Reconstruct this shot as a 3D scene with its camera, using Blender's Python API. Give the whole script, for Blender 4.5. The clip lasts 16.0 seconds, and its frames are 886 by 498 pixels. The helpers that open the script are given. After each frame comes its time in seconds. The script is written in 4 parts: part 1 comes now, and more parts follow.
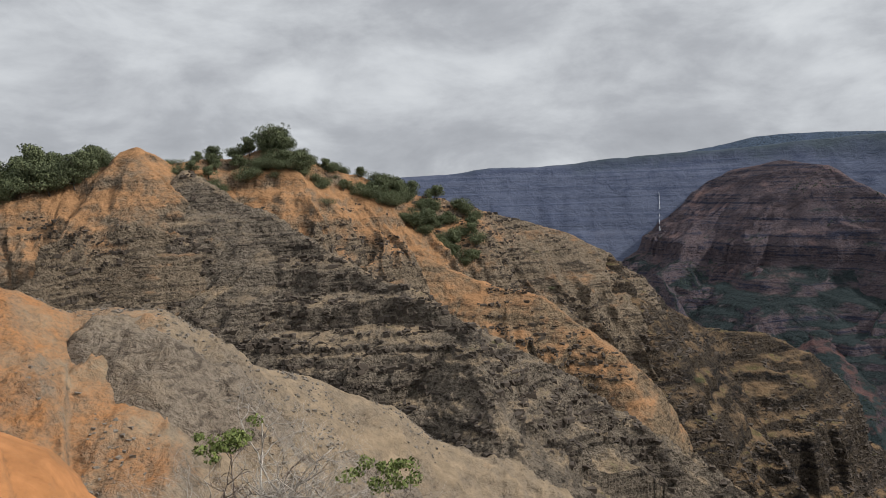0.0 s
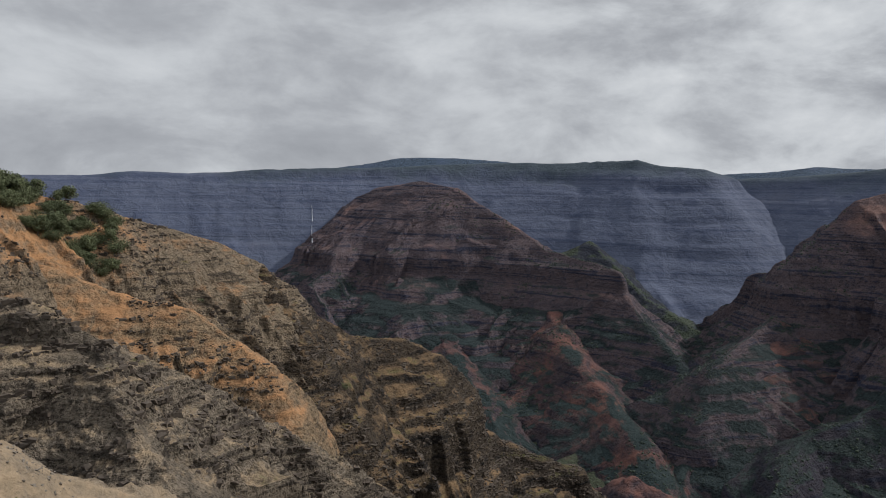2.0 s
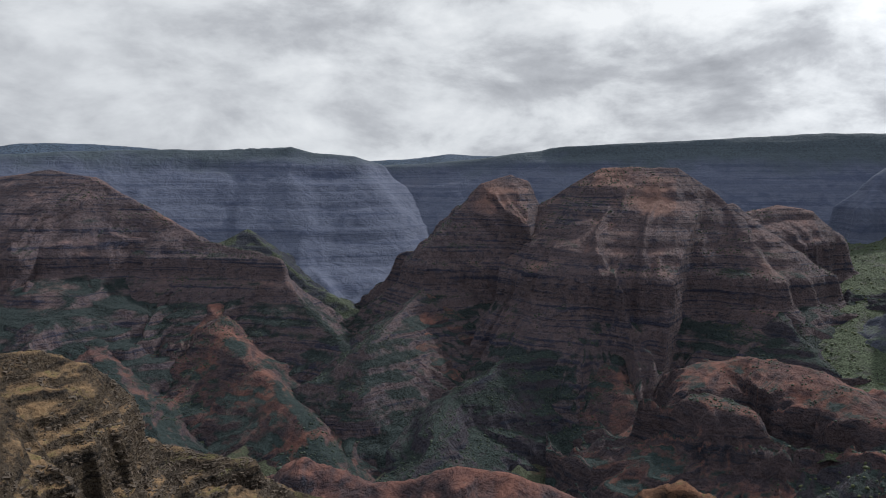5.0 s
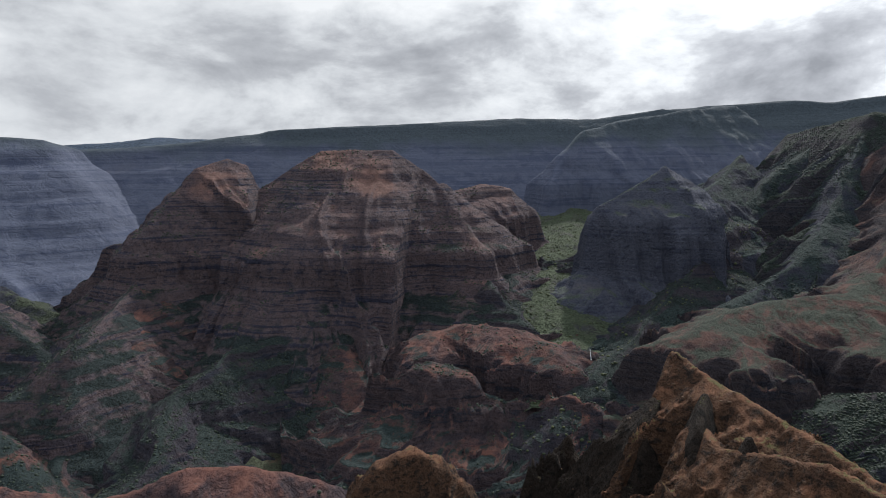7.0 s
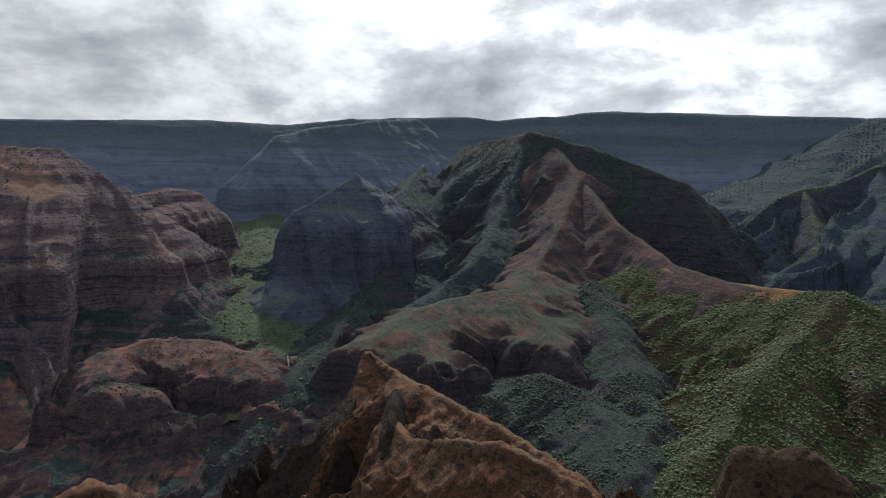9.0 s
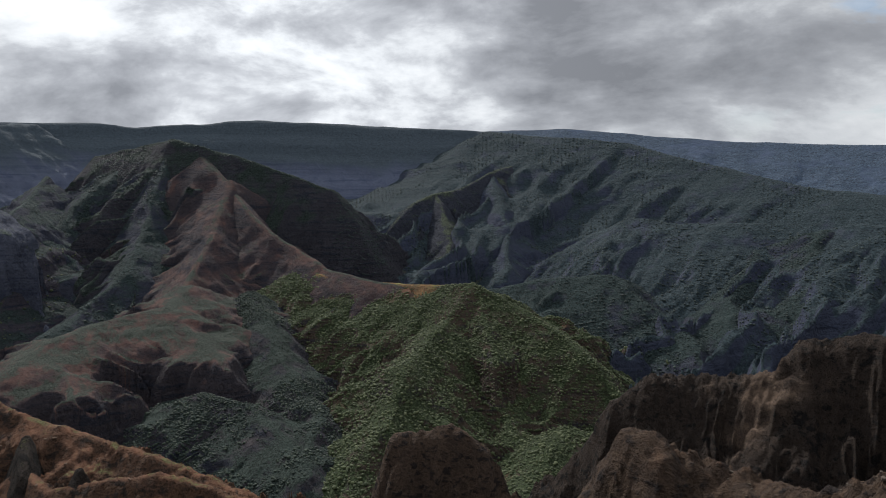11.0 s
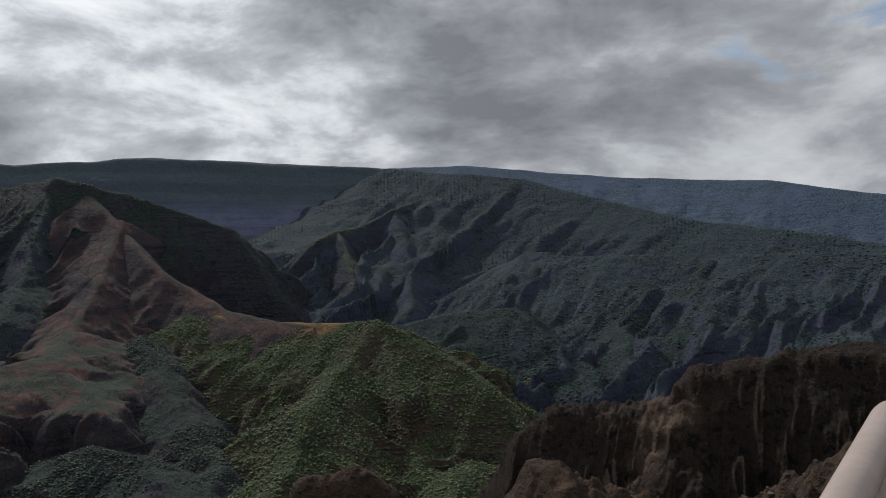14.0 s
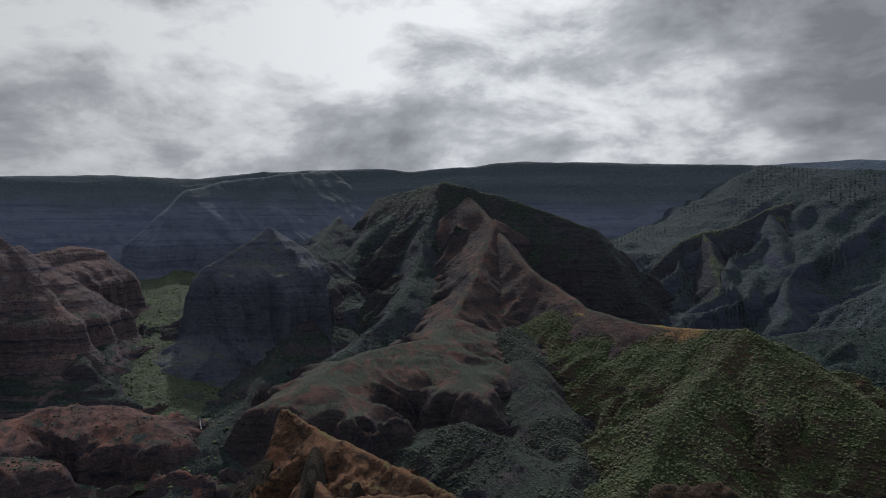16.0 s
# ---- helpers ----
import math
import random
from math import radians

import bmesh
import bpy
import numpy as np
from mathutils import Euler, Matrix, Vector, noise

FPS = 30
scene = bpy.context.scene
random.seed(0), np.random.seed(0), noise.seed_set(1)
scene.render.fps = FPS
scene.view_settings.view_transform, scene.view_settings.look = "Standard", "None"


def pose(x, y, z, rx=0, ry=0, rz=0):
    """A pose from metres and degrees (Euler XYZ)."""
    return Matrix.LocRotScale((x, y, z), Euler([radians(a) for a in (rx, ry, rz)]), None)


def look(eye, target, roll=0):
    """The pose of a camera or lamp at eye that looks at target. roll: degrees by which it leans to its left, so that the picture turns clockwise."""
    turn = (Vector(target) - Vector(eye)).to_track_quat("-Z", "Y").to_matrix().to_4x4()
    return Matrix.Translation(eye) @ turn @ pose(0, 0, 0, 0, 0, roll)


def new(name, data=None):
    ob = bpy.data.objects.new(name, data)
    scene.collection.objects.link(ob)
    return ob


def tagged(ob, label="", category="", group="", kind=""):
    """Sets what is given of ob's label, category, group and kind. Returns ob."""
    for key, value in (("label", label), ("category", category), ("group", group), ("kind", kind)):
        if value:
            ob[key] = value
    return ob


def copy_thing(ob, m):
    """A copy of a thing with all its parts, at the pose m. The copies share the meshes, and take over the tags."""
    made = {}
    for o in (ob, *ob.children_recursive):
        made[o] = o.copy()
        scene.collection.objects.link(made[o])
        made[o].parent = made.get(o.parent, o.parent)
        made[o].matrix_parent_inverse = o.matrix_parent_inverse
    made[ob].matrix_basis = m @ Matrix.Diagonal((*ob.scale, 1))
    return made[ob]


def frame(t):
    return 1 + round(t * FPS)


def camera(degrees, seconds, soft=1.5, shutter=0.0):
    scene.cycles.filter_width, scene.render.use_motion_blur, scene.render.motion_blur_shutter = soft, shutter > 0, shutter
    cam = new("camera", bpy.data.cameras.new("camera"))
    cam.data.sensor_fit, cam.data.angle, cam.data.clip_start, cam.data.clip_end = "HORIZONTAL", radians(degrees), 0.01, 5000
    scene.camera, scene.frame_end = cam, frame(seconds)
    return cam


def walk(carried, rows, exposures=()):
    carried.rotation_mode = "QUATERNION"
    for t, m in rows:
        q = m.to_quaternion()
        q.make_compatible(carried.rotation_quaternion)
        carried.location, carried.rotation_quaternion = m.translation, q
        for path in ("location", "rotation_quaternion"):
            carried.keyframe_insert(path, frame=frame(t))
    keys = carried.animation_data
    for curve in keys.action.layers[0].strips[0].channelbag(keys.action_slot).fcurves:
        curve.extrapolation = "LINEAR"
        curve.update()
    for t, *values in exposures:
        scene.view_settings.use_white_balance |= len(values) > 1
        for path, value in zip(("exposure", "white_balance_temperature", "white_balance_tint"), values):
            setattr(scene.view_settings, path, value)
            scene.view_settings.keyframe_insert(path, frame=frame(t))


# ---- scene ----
# The camera turns on the spot, held at arm's length by someone at the lookout's rail.
EYE = 1.6
cam = camera(62.9, 16.0, soft=1.0)
ROWS = [  # seconds, yaw, pitch, roll, reach of the arm
    (0.0, -0.18, -5.25, 1.99, 0.350),
    (0.5, -5.30, -4.96, 1.29, 0.350),
    (1.0, -15.16, -5.08, 0.31, 0.350),
    (1.5, -22.68, -4.77, -0.99, 0.350),
    (2.0, -26.92, -4.56, -1.23, 0.350),
    (2.5, -30.50, -4.61, -0.79, 0.350),
    (3.0, -31.74, -4.76, -0.29, 0.350),
    (5.5, -59.82, -5.57, -0.06, 0.350),
    (6.0, -64.67, -6.10, 0.48, 0.350),
    (6.5, -68.91, -6.42, 0.88, 0.350),
    (7.0, -75.31, -6.58, 0.58, 0.350),
    (7.5, -81.22, -6.49, 0.31, 0.350),
    (8.0, -86.94, -6.35, -0.19, 0.350),
    (8.5, -92.37, -6.29, -0.36, 0.350),
    (9.0, -99.04, -6.07, -0.89, 0.350),
    (9.5, -109.46, -5.59, -0.85, 0.370),
    (10.0, -116.48, -5.37, -0.28, 0.380),
    (12.5, -132.50, -4.91, -0.00, 0.410),
    (13.0, -132.56, -4.82, 0.34, 0.395),
    (13.5, -132.78, -3.49, 0.83, 0.366),
    (14.0, -133.74, -2.34, 0.74, 0.350),
    (14.5, -128.46, -1.93, 0.40, 0.350),
    (15.0, -115.56, -1.93, -0.49, 0.350),
    (15.5, -109.59, -2.04, -0.00, 0.350),
    (16.0, -105.69, -2.05, 0.31, 0.350),
]


def held(yaw, pitch, roll, arm):
    a = radians(yaw)
    return pose(-arm * math.sin(a), arm * math.cos(a), EYE, 90 + pitch, roll, yaw)


walk(cam, [(t, held(yaw, pitch, roll, arm)) for t, yaw, pitch, roll, arm in ROWS],
     [(0.0, 0.05, 6150, 10), (1.0, 0.0, 6150, 10), (2.0, -0.1, 6120, 10), (3.0, -0.05, 6120, 10), (5.5, 0.22, 6120, 10), (8.0, 0.22, 6120, 10), (10.0, 0.1, 6120, 10), (12.5, -0.15, 6120, 10),
      (13.5, -0.22, 6120, 10), (14.5, -0.45, 6120, 10), (16.0, -0.45, 6120, 10)])

# ---- sky and sun ----
SUN_BEARING, SUN_HEIGHT = 98.0, 38.0


def link(tree, a, b):
    tree.links.new(a, b)


def ramp(tree, fac, stops):
    n = tree.nodes.new("ShaderNodeValToRGB")
    e = n.color_ramp.elements
    while len(e) < len(stops):
        e.new(0.5)
    for el, (p, c) in zip(e, stops):
        el.position, el.color = p, (*c, 1) if len(c) == 3 else c
    link(tree, fac, n.inputs[0])
    return n.outputs[0]


def math_node(tree, op, a, b=None, c=None, clamp=False):
    n = tree.nodes.new("ShaderNodeMath")
    n.operation, n.use_clamp = op, clamp
    for i, v in enumerate((a, b, c)):
        if v is None:
            continue
        if isinstance(v, (int, float)):
            n.inputs[i].default_value = v
        else:
            link(tree, v, n.inputs[i])
    return n.outputs[0]


def vec_node(tree, op, a, b=None):
    n = tree.nodes.new("ShaderNodeVectorMath")
    n.operation = op
    for i, v in enumerate((a, b)):
        if v is None:
            continue
        if isinstance(v, tuple):
            n.inputs[i].default_value = v
        else:
            link(tree, v, n.inputs[i])
    return n.outputs[1] if op in ("DOT_PRODUCT", "LENGTH") else n.outputs[0]


def noise_node(tree, vector, scale, detail=4, rough=0.55, distort=0.0):
    n = tree.nodes.new("ShaderNodeTexNoise")
    n.inputs["Scale"].default_value, n.inputs["Detail"].default_value = scale, detail
    n.inputs["Roughness"].default_value, n.inputs["Distortion"].default_value = rough, distort
    link(tree, vector, n.inputs["Vector"])
    return n.outputs[0]


def mix(tree, fac, a, b, how="MIX"):
    n = tree.nodes.new("ShaderNodeMix")
    n.data_type, n.blend_type = "RGBA", how
    for socket, v in ((n.inputs[0], fac), (n.inputs[6], a), (n.inputs[7], b)):
        if isinstance(v, (int, float)):
            socket.default_value = v
        elif isinstance(v, tuple):
            socket.default_value = (*v, 1)
        else:
            link(tree, v, socket)
    return n.outputs[2]


def make_sky():
    world = bpy.data.worlds.new("sky")
    scene.world = world
    world.use_nodes = True
    t = world.node_tree
    t.nodes.clear()
    out, back = t.nodes.new("ShaderNodeOutputWorld"), t.nodes.new("ShaderNodeBackground")
    sky = t.nodes.new("ShaderNodeTexSky")
    sky.sky_type, sky.sun_disc = "NISHITA", False
    sky.sun_elevation, sky.sun_rotation = radians(SUN_HEIGHT), radians(SUN_BEARING)
    co = t.nodes.new("ShaderNodeTexCoord").outputs["Generated"]
    parts = t.nodes.new("ShaderNodeSeparateXYZ")
    link(t, co, parts.inputs[0])
    up = math_node(t, "ADD", math_node(t, "MAXIMUM", parts.outputs[2], 0.0), 0.20)
    flat = t.nodes.new("ShaderNodeCombineXYZ")
    link(t, math_node(t, "DIVIDE", parts.outputs[0], up), flat.inputs[0])
    link(t, math_node(t, "DIVIDE", parts.outputs[1], up), flat.inputs[1])
    lump_co = vec_node(t, "MULTIPLY", co, (1.0, 1.0, 2.2))
    big = noise_node(t, vec_node(t, "ADD", lump_co, (1.7, 5.2, 2.2)), 2.1, 5, 0.5, 0.2)
    lumps = noise_node(t, vec_node(t, "ADD", lump_co, (3.1, 8.2, 0.6)), 4.8, 9, 0.60, 0.25)
    small = noise_node(t, vec_node(t, "ADD", lump_co, (7.3, 2.1, 4.0)), 7.5, 6, 0.55, 0.3)
    body = math_node(t, "ADD", math_node(t, "MULTIPLY", big, 0.40), math_node(t, "ADD", math_node(t, "MULTIPLY", lumps, 0.44), math_node(t, "MULTIPLY", small, 0.16)))
    # the cloud is brightest, and most broken, towards the hidden sun
    b = radians(SUN_BEARING + 13)
    toward = math_node(t, "MAXIMUM", vec_node(t, "DOT_PRODUCT", co, (math.sin(b) * 0.97, math.cos(b) * 0.97, 0.24)), 0.0)
    glow = math_node(t, "POWER", toward, 9.0)
    contrast = math_node(t, "ADD", math_node(t, "MULTIPLY", math_node(t, "POWER", toward, 1.5), 1.3), 0.7)
    body = math_node(t, "ADD", math_node(t, "MULTIPLY", math_node(t, "SUBTRACT", body, 0.5), contrast), 0.5)
    cloud = ramp(t, body, [(0.36, (1.0, 0.995, 0.97)), (0.45, (0.79, 0.795, 0.79)), (0.52, (0.56, 0.565, 0.575)), (0.60, (0.42, 0.425, 0.44)), (0.72, (0.27, 0.275, 0.29))])
    # brighter overhead, as under overcast: added above the view to fill the land
    overhead = math_node(t, "MULTIPLY", math_node(t, "MAXIMUM", math_node(t, "SUBTRACT", parts.outputs[2], 0.30), 0.0), 0.8)
    lit = math_node(t, "ADD", math_node(t, "ADD", math_node(t, "MULTIPLY", glow, 0.44), overhead), 0.77)
    scaled = t.nodes.new("ShaderNodeVectorMath")
    scaled.operation = "SCALE"
    link(t, cloud, scaled.inputs[0])
    link(t, lit, scaled.inputs["Scale"])
    # gaps of blue sky, only far round from the sun
    b2 = radians(172)
    south = vec_node(t, "DOT_PRODUCT", co, (math.sin(b2), math.cos(b2), 0.0))
    gap = math_node(t, "MULTIPLY", ramp(t, small, [(0.30, (1, 1, 1)), (0.42, (0, 0, 0))]),
                    ramp(t, south, [(0.90, (0, 0, 0)), (0.97, (1, 1, 1))]))
    blue = vec_node(t, "MULTIPLY", sky.outputs[0], (0.10, 0.10, 0.10))
    link(t, mix(t, gap, scaled.outputs[0], blue), back.inputs[0])
    back.inputs[1].default_value = 1.0
    link(t, back.outputs[0], out.inputs[0])


make_sky()
sun = new("sun", bpy.data.lights.new("sun", "SUN"))
sun.data.energy, sun.data.angle, sun.data.color = 3.2, radians(2.0), (1.0, 0.93, 0.83)
a, e = radians(SUN_BEARING), radians(SUN_HEIGHT)
sun.matrix_world = look((0, 0, 300), (-math.sin(a) * math.cos(e), -math.cos(a) * math.cos(e), 300 - math.sin(e)))
tagged(sun, "hazy sun behind broken cloud", "sun", kind="structure")


# ---- materials ----
def terrain_material(name, rock, rock_dark, soil, green, soil_share, green_share, bed=8.0, patch=50.0, grit=1.0, green_top=None, patches=(), clearings=(), streak=0.06, calm=False, fine=1.0, green_low=None, lean=None):
    """Weathered ground: level rock beds, loose soil in patches and green on the gentler slopes. bed, patch, grit: sizes
    in metres.
    green_top, green_low: heights over and under which green takes over. fine: how strong the finest grain and the
    shadow specks painted with it are. patches and clearings: (bearing, reach, rise, radius) of stretches of bare soil
    and of green."""
    lean = lean if lean is not None else 0.9 if grit >= 3 else 0.4
    m = bpy.data.materials.new(name)
    m.use_nodes = True
    t = m.node_tree
    b = t.nodes["Principled BSDF"]
    geo = t.nodes.new("ShaderNodeNewGeometry")
    p, n = geo.outputs["Position"], geo.outputs["Normal"]
    where = t.nodes.new("ShaderNodeSeparateXYZ")
    link(t, p, where.inputs[0])
    level = t.nodes.new("ShaderNodeMapping")
    level.inputs["Scale"].default_value = (streak / bed, streak / bed, 1 / bed)
    link(t, p, level.inputs[0])
    layer = noise_node(t, level.outputs[0], 1.0, 5, 0.6, 0.35)
    blot = noise_node(t, p, 1 / patch, 5, 0.6, 0.3)
    clod = noise_node(t, p, 0.22 / grit, 5, 0.65, 0.4)
    tiny = noise_node(t, p, 1 / grit, 4, 0.7)
    half = tuple(0.5 * (u + v) for u, v in zip(rock, rock_dark))
    ledge = math_node(t, "ADD", layer, math_node(t, "MULTIPLY", math_node(t, "SUBTRACT", clod, 0.5), 0.34))
    stone = ramp(t, ledge, [(0.36, half), (0.44, rock), (0.52, rock), (0.57, half), (0.62, rock_dark)])
    stone = mix(t, ramp(t, clod, [(0.45, (0, 0, 0)), (0.70, (0.6, 0.6, 0.6))]), stone, rock_dark)
    parts = t.nodes.new("ShaderNodeSeparateXYZ")
    link(t, n, parts.inputs[0])
    flatness = parts.outputs[2]

    def stretch(spots):
        total = None
        for bearing, reach, rise, radius in spots:
            a = radians(bearing)
            c = (reach * math.sin(a), reach * math.cos(a), EYE + reach * math.tan(radians(rise)))
            d = math_node(t, "DIVIDE", vec_node(t, "LENGTH", vec_node(t, "SUBTRACT", p, c)), radius)
            w = math_node(t, "SUBTRACT", 1.0, d, clamp=True)
            total = w if total is None else math_node(t, "MAXIMUM", total, w)
        return total

    s = math_node(t, "ADD", math_node(t, "ADD", blot, math_node(t, "MULTIPLY", clod, 0.4)), math_node(t, "SUBTRACT", math_node(t, "MULTIPLY", flatness, lean), 0.75 * lean - 0.26))
    if patches:
        s = math_node(t, "ADD", s, math_node(t, "MULTIPLY", stretch(patches), 0.42))
    lim = 1.10 - 0.6 * soil_share
    s = math_node(t, "ADD", s, math_node(t, "MULTIPLY", math_node(t, "SUBTRACT", tiny, 0.5), 0.25))
    soil_mask = math_node(t, "MULTIPLY", math_node(t, "SUBTRACT", s, lim), 3.0, clamp=True)
    earth = mix(t, ramp(t, clod, [(0.3, (0, 0, 0)), (0.7, (1, 1, 1))]), tuple(0.7 * v for v in soil), tuple(min(1, 1.2 * v) for v in soil))
    base = mix(t, soil_mask, stone, earth)
    blot2 = noise_node(t, vec_node(t, "ADD", p, (311.0, 97.0, 41.0)), 1.4 / patch, 6, 0.65)
    v = math_node(t, "ADD", math_node(t, "ADD", blot2, math_node(t, "MULTIPLY", tiny, 0.4)), math_node(t, "SUBTRACT", math_node(t, "MULTIPLY", flatness, lean), 0.75 * lean - 0.30))
    if green_top is not None:
        v = math_node(t, "ADD", v, math_node(t, "MULTIPLY", math_node(t, "SUBTRACT", where.outputs[2], green_top), 0.005))
    if green_low is not None:
        v = math_node(t, "ADD", v, math_node(t, "MULTIPLY", math_node(t, "SUBTRACT", green_low, where.outputs[2]), 0.0012))
    if patches:
        v = math_node(t, "SUBTRACT", v, math_node(t, "MULTIPLY", stretch(patches), 0.6))
    if clearings:
        v = math_node(t, "ADD", v, math_node(t, "MULTIPLY", stretch(clearings), 0.6))
    green_mask = math_node(t, "MULTIPLY", math_node(t, "SUBTRACT", v, 1.16 - 0.6 * green_share), 2.6 if calm else 7.0, clamp=True)
    leaf = mix(t, ramp(t, tiny, [(0.36, (0, 0, 0)), (0.64, (1, 1, 1))]), tuple((0.82 if calm else 0.45) * c for c in green), tuple((1.12 if calm else 1.35) * c for c in green))
    base = mix(t, green_mask, base, leaf)
    bare = math_node(t, "SUBTRACT", 1.0, math_node(t, "MULTIPLY", soil_mask, 0.75))
    # Pits in the grain are darkened as small shadows between the stones.
    base = mix(t, bare, base, mix(t, 1.0, base, ramp(t, tiny, [(0.34, (max(0.2, 1 - 0.58 * fine),) * 3), (0.49, (1 - 0.05 * fine,) * 3), (0.66, (1.0, 1.0, 1.0))]), "MULTIPLY"))
    link(t, base, b.inputs["Base Color"])
    b.inputs["Roughness"].default_value = 0.95
    b.inputs["Specular IOR Level"].default_value = 0.15
    coarse = math_node(t, "ADD", math_node(t, "MULTIPLY", clod, 2.4), math_node(t, "MULTIPLY", ledge, 1.2))
    height = math_node(t, "ADD", coarse, math_node(t, "MULTIPLY", tiny, 0.8 * fine))
    bump = t.nodes.new("ShaderNodeBump")
    bump.inputs["Strength"].default_value, bump.inputs["Distance"].default_value = 1.0, 2.2 * grit * (0.08 + 0.92 * fine ** 1.3)
    link(t, height, bump.inputs["Height"])
    link(t, math_node(t, "SUBTRACT", 1.0, math_node(t, "MULTIPLY", soil_mask, 0.55)), bump.inputs["Strength"])
    link(t, bump.outputs[0], b.inputs["Normal"])
    return m


def plain_material(name, colour, rough=0.8, metal=0.0, scale=8.0, spread=0.3, bump=0.2):
    m = bpy.data.materials.new(name)
    m.use_nodes = True
    t = m.node_tree
    b = t.nodes["Principled BSDF"]
    co = t.nodes.new("ShaderNodeTexCoord").outputs["Object"]
    n1, n2 = noise_node(t, co, scale, 4, 0.6), noise_node(t, co, scale * 9, 3, 0.6)
    both = math_node(t, "ADD", math_node(t, "MULTIPLY", n1, 0.6), math_node(t, "MULTIPLY", n2, 0.4))
    c = ramp(t, both, [(0.3, tuple(max(0, v * (1 - spread)) for v in colour)), (0.7, tuple(min(1, v * (1 + spread)) for v in colour))])
    link(t, c, b.inputs["Base Color"])
    b.inputs["Roughness"].default_value, b.inputs["Metallic"].default_value = rough, metal
    bp = t.nodes.new("ShaderNodeBump")
    bp.inputs["Strength"].default_value, bp.inputs["Distance"].default_value = bump, 0.02
    link(t, both, bp.inputs["Height"])
    link(t, bp.outputs[0], b.inputs["Normal"])
    return m


GREEN, DARK_GREEN = (0.060, 0.078, 0.034), (0.027, 0.038, 0.036)
NEAR_BARE = terrain_material("bare grey and tan earth with loose orange earth", (0.27, 0.220, 0.165), (0.16, 0.128, 0.096), (0.265, 0.202, 0.134), (0.34, 0.166, 0.070), 0.60, -0.14, 0.8, 6, 0.3,
                             clearings=[(-34, 58, -8, 18), (-31, 46, -13, 17), (-27.5, 38, -18, 12), (-40, 50, -8, 22)], streak=0.4, calm=True, fine=0.75)
NEAR_ORANGE = terrain_material("loose orange earth", (0.29, 0.18, 0.10), (0.15, 0.095, 0.06), (0.38, 0.175, 0.070), GREEN, 0.75, -0.4, 0.7, 9, 0.25, streak=0.5, fine=0.3)
SPUR_ORANGE = terrain_material("orange earth on the spur", (0.31, 0.225, 0.142), (0.120, 0.092, 0.066), (0.335, 0.182, 0.088), GREEN, 0.52, -0.3, 2.4, 15, 1.1, streak=0.14, fine=1.0, lean=0.7)
HILL = terrain_material("grey basalt beds with ochre earth", (0.320, 0.250, 0.175), (0.105, 0.084, 0.064), (0.345, 0.190, 0.092), (0.16, 0.135, 0.055), 0.16, -0.05, 2.0, 14, 1.0,
                        patches=[(-22, 312, 2.5, 55), (-27, 312, -0.5, 60), (-17, 318, 0.8, 55), (-12, 322, 0.5, 80), (-6, 330, -2.0, 75), (1, 345, -4.5, 30), (-25, 300, -1.5, 45), (-9, 315, -3.0, 60), (-2, 325, -4, 50), (12, 210, -24, 25)],
                        streak=0.10, fine=1.2, lean=0.6)
GREY_HILL = terrain_material("grey basalt beds", (0.290, 0.240, 0.184), (0.092, 0.076, 0.062), (0.29, 0.216, 0.138), (0.12, 0.11, 0.05), 0.26, -0.2, 1.9, 12, 1.0, streak=0.10, fine=1.3, lean=0.8)
GREY_ROCK = terrain_material("pale grey weathered rock", (0.27, 0.222, 0.170), (0.13, 0.105, 0.082), (0.26, 0.200, 0.136), GREEN, 0.22, -0.4, 0.7, 5, 0.3, streak=0.5, fine=0.7)
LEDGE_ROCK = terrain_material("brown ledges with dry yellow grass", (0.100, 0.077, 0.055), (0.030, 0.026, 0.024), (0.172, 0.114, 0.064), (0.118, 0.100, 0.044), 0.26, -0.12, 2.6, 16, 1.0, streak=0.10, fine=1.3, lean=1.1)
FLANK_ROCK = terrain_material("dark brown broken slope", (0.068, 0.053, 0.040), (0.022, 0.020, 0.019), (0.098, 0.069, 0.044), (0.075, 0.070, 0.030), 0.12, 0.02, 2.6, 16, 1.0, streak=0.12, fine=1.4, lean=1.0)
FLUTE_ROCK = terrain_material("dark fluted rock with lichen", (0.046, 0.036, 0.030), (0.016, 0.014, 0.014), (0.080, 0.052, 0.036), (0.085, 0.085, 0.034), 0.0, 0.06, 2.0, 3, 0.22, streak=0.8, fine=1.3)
NEAR_CRAG = terrain_material("brown broken rock", (0.081, 0.055, 0.039), (0.024, 0.019, 0.018), (0.106, 0.063, 0.040), (0.042, 0.042, 0.021), 0.15, -0.1, 1.0, 5, 0.25, streak=0.5, fine=0.8)
CRAG = terrain_material("rust brown crag", (0.122, 0.070, 0.045), (0.038, 0.029, 0.025), (0.146, 0.073, 0.044), (0.090, 0.086, 0.036), 0.40, -0.06, 0.9, 5, 0.26, streak=0.5, fine=1.1, lean=1.0)
# The dark tone partly holds cloud shade, scaled into the rock's colours.
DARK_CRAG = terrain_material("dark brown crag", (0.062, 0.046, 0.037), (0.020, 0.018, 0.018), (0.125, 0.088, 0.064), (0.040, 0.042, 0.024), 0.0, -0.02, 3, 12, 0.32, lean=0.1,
                             patches=[(150.6, 207, -15, 20), (149.6, 200, -17.5, 13)], streak=0.8, fine=1.3)
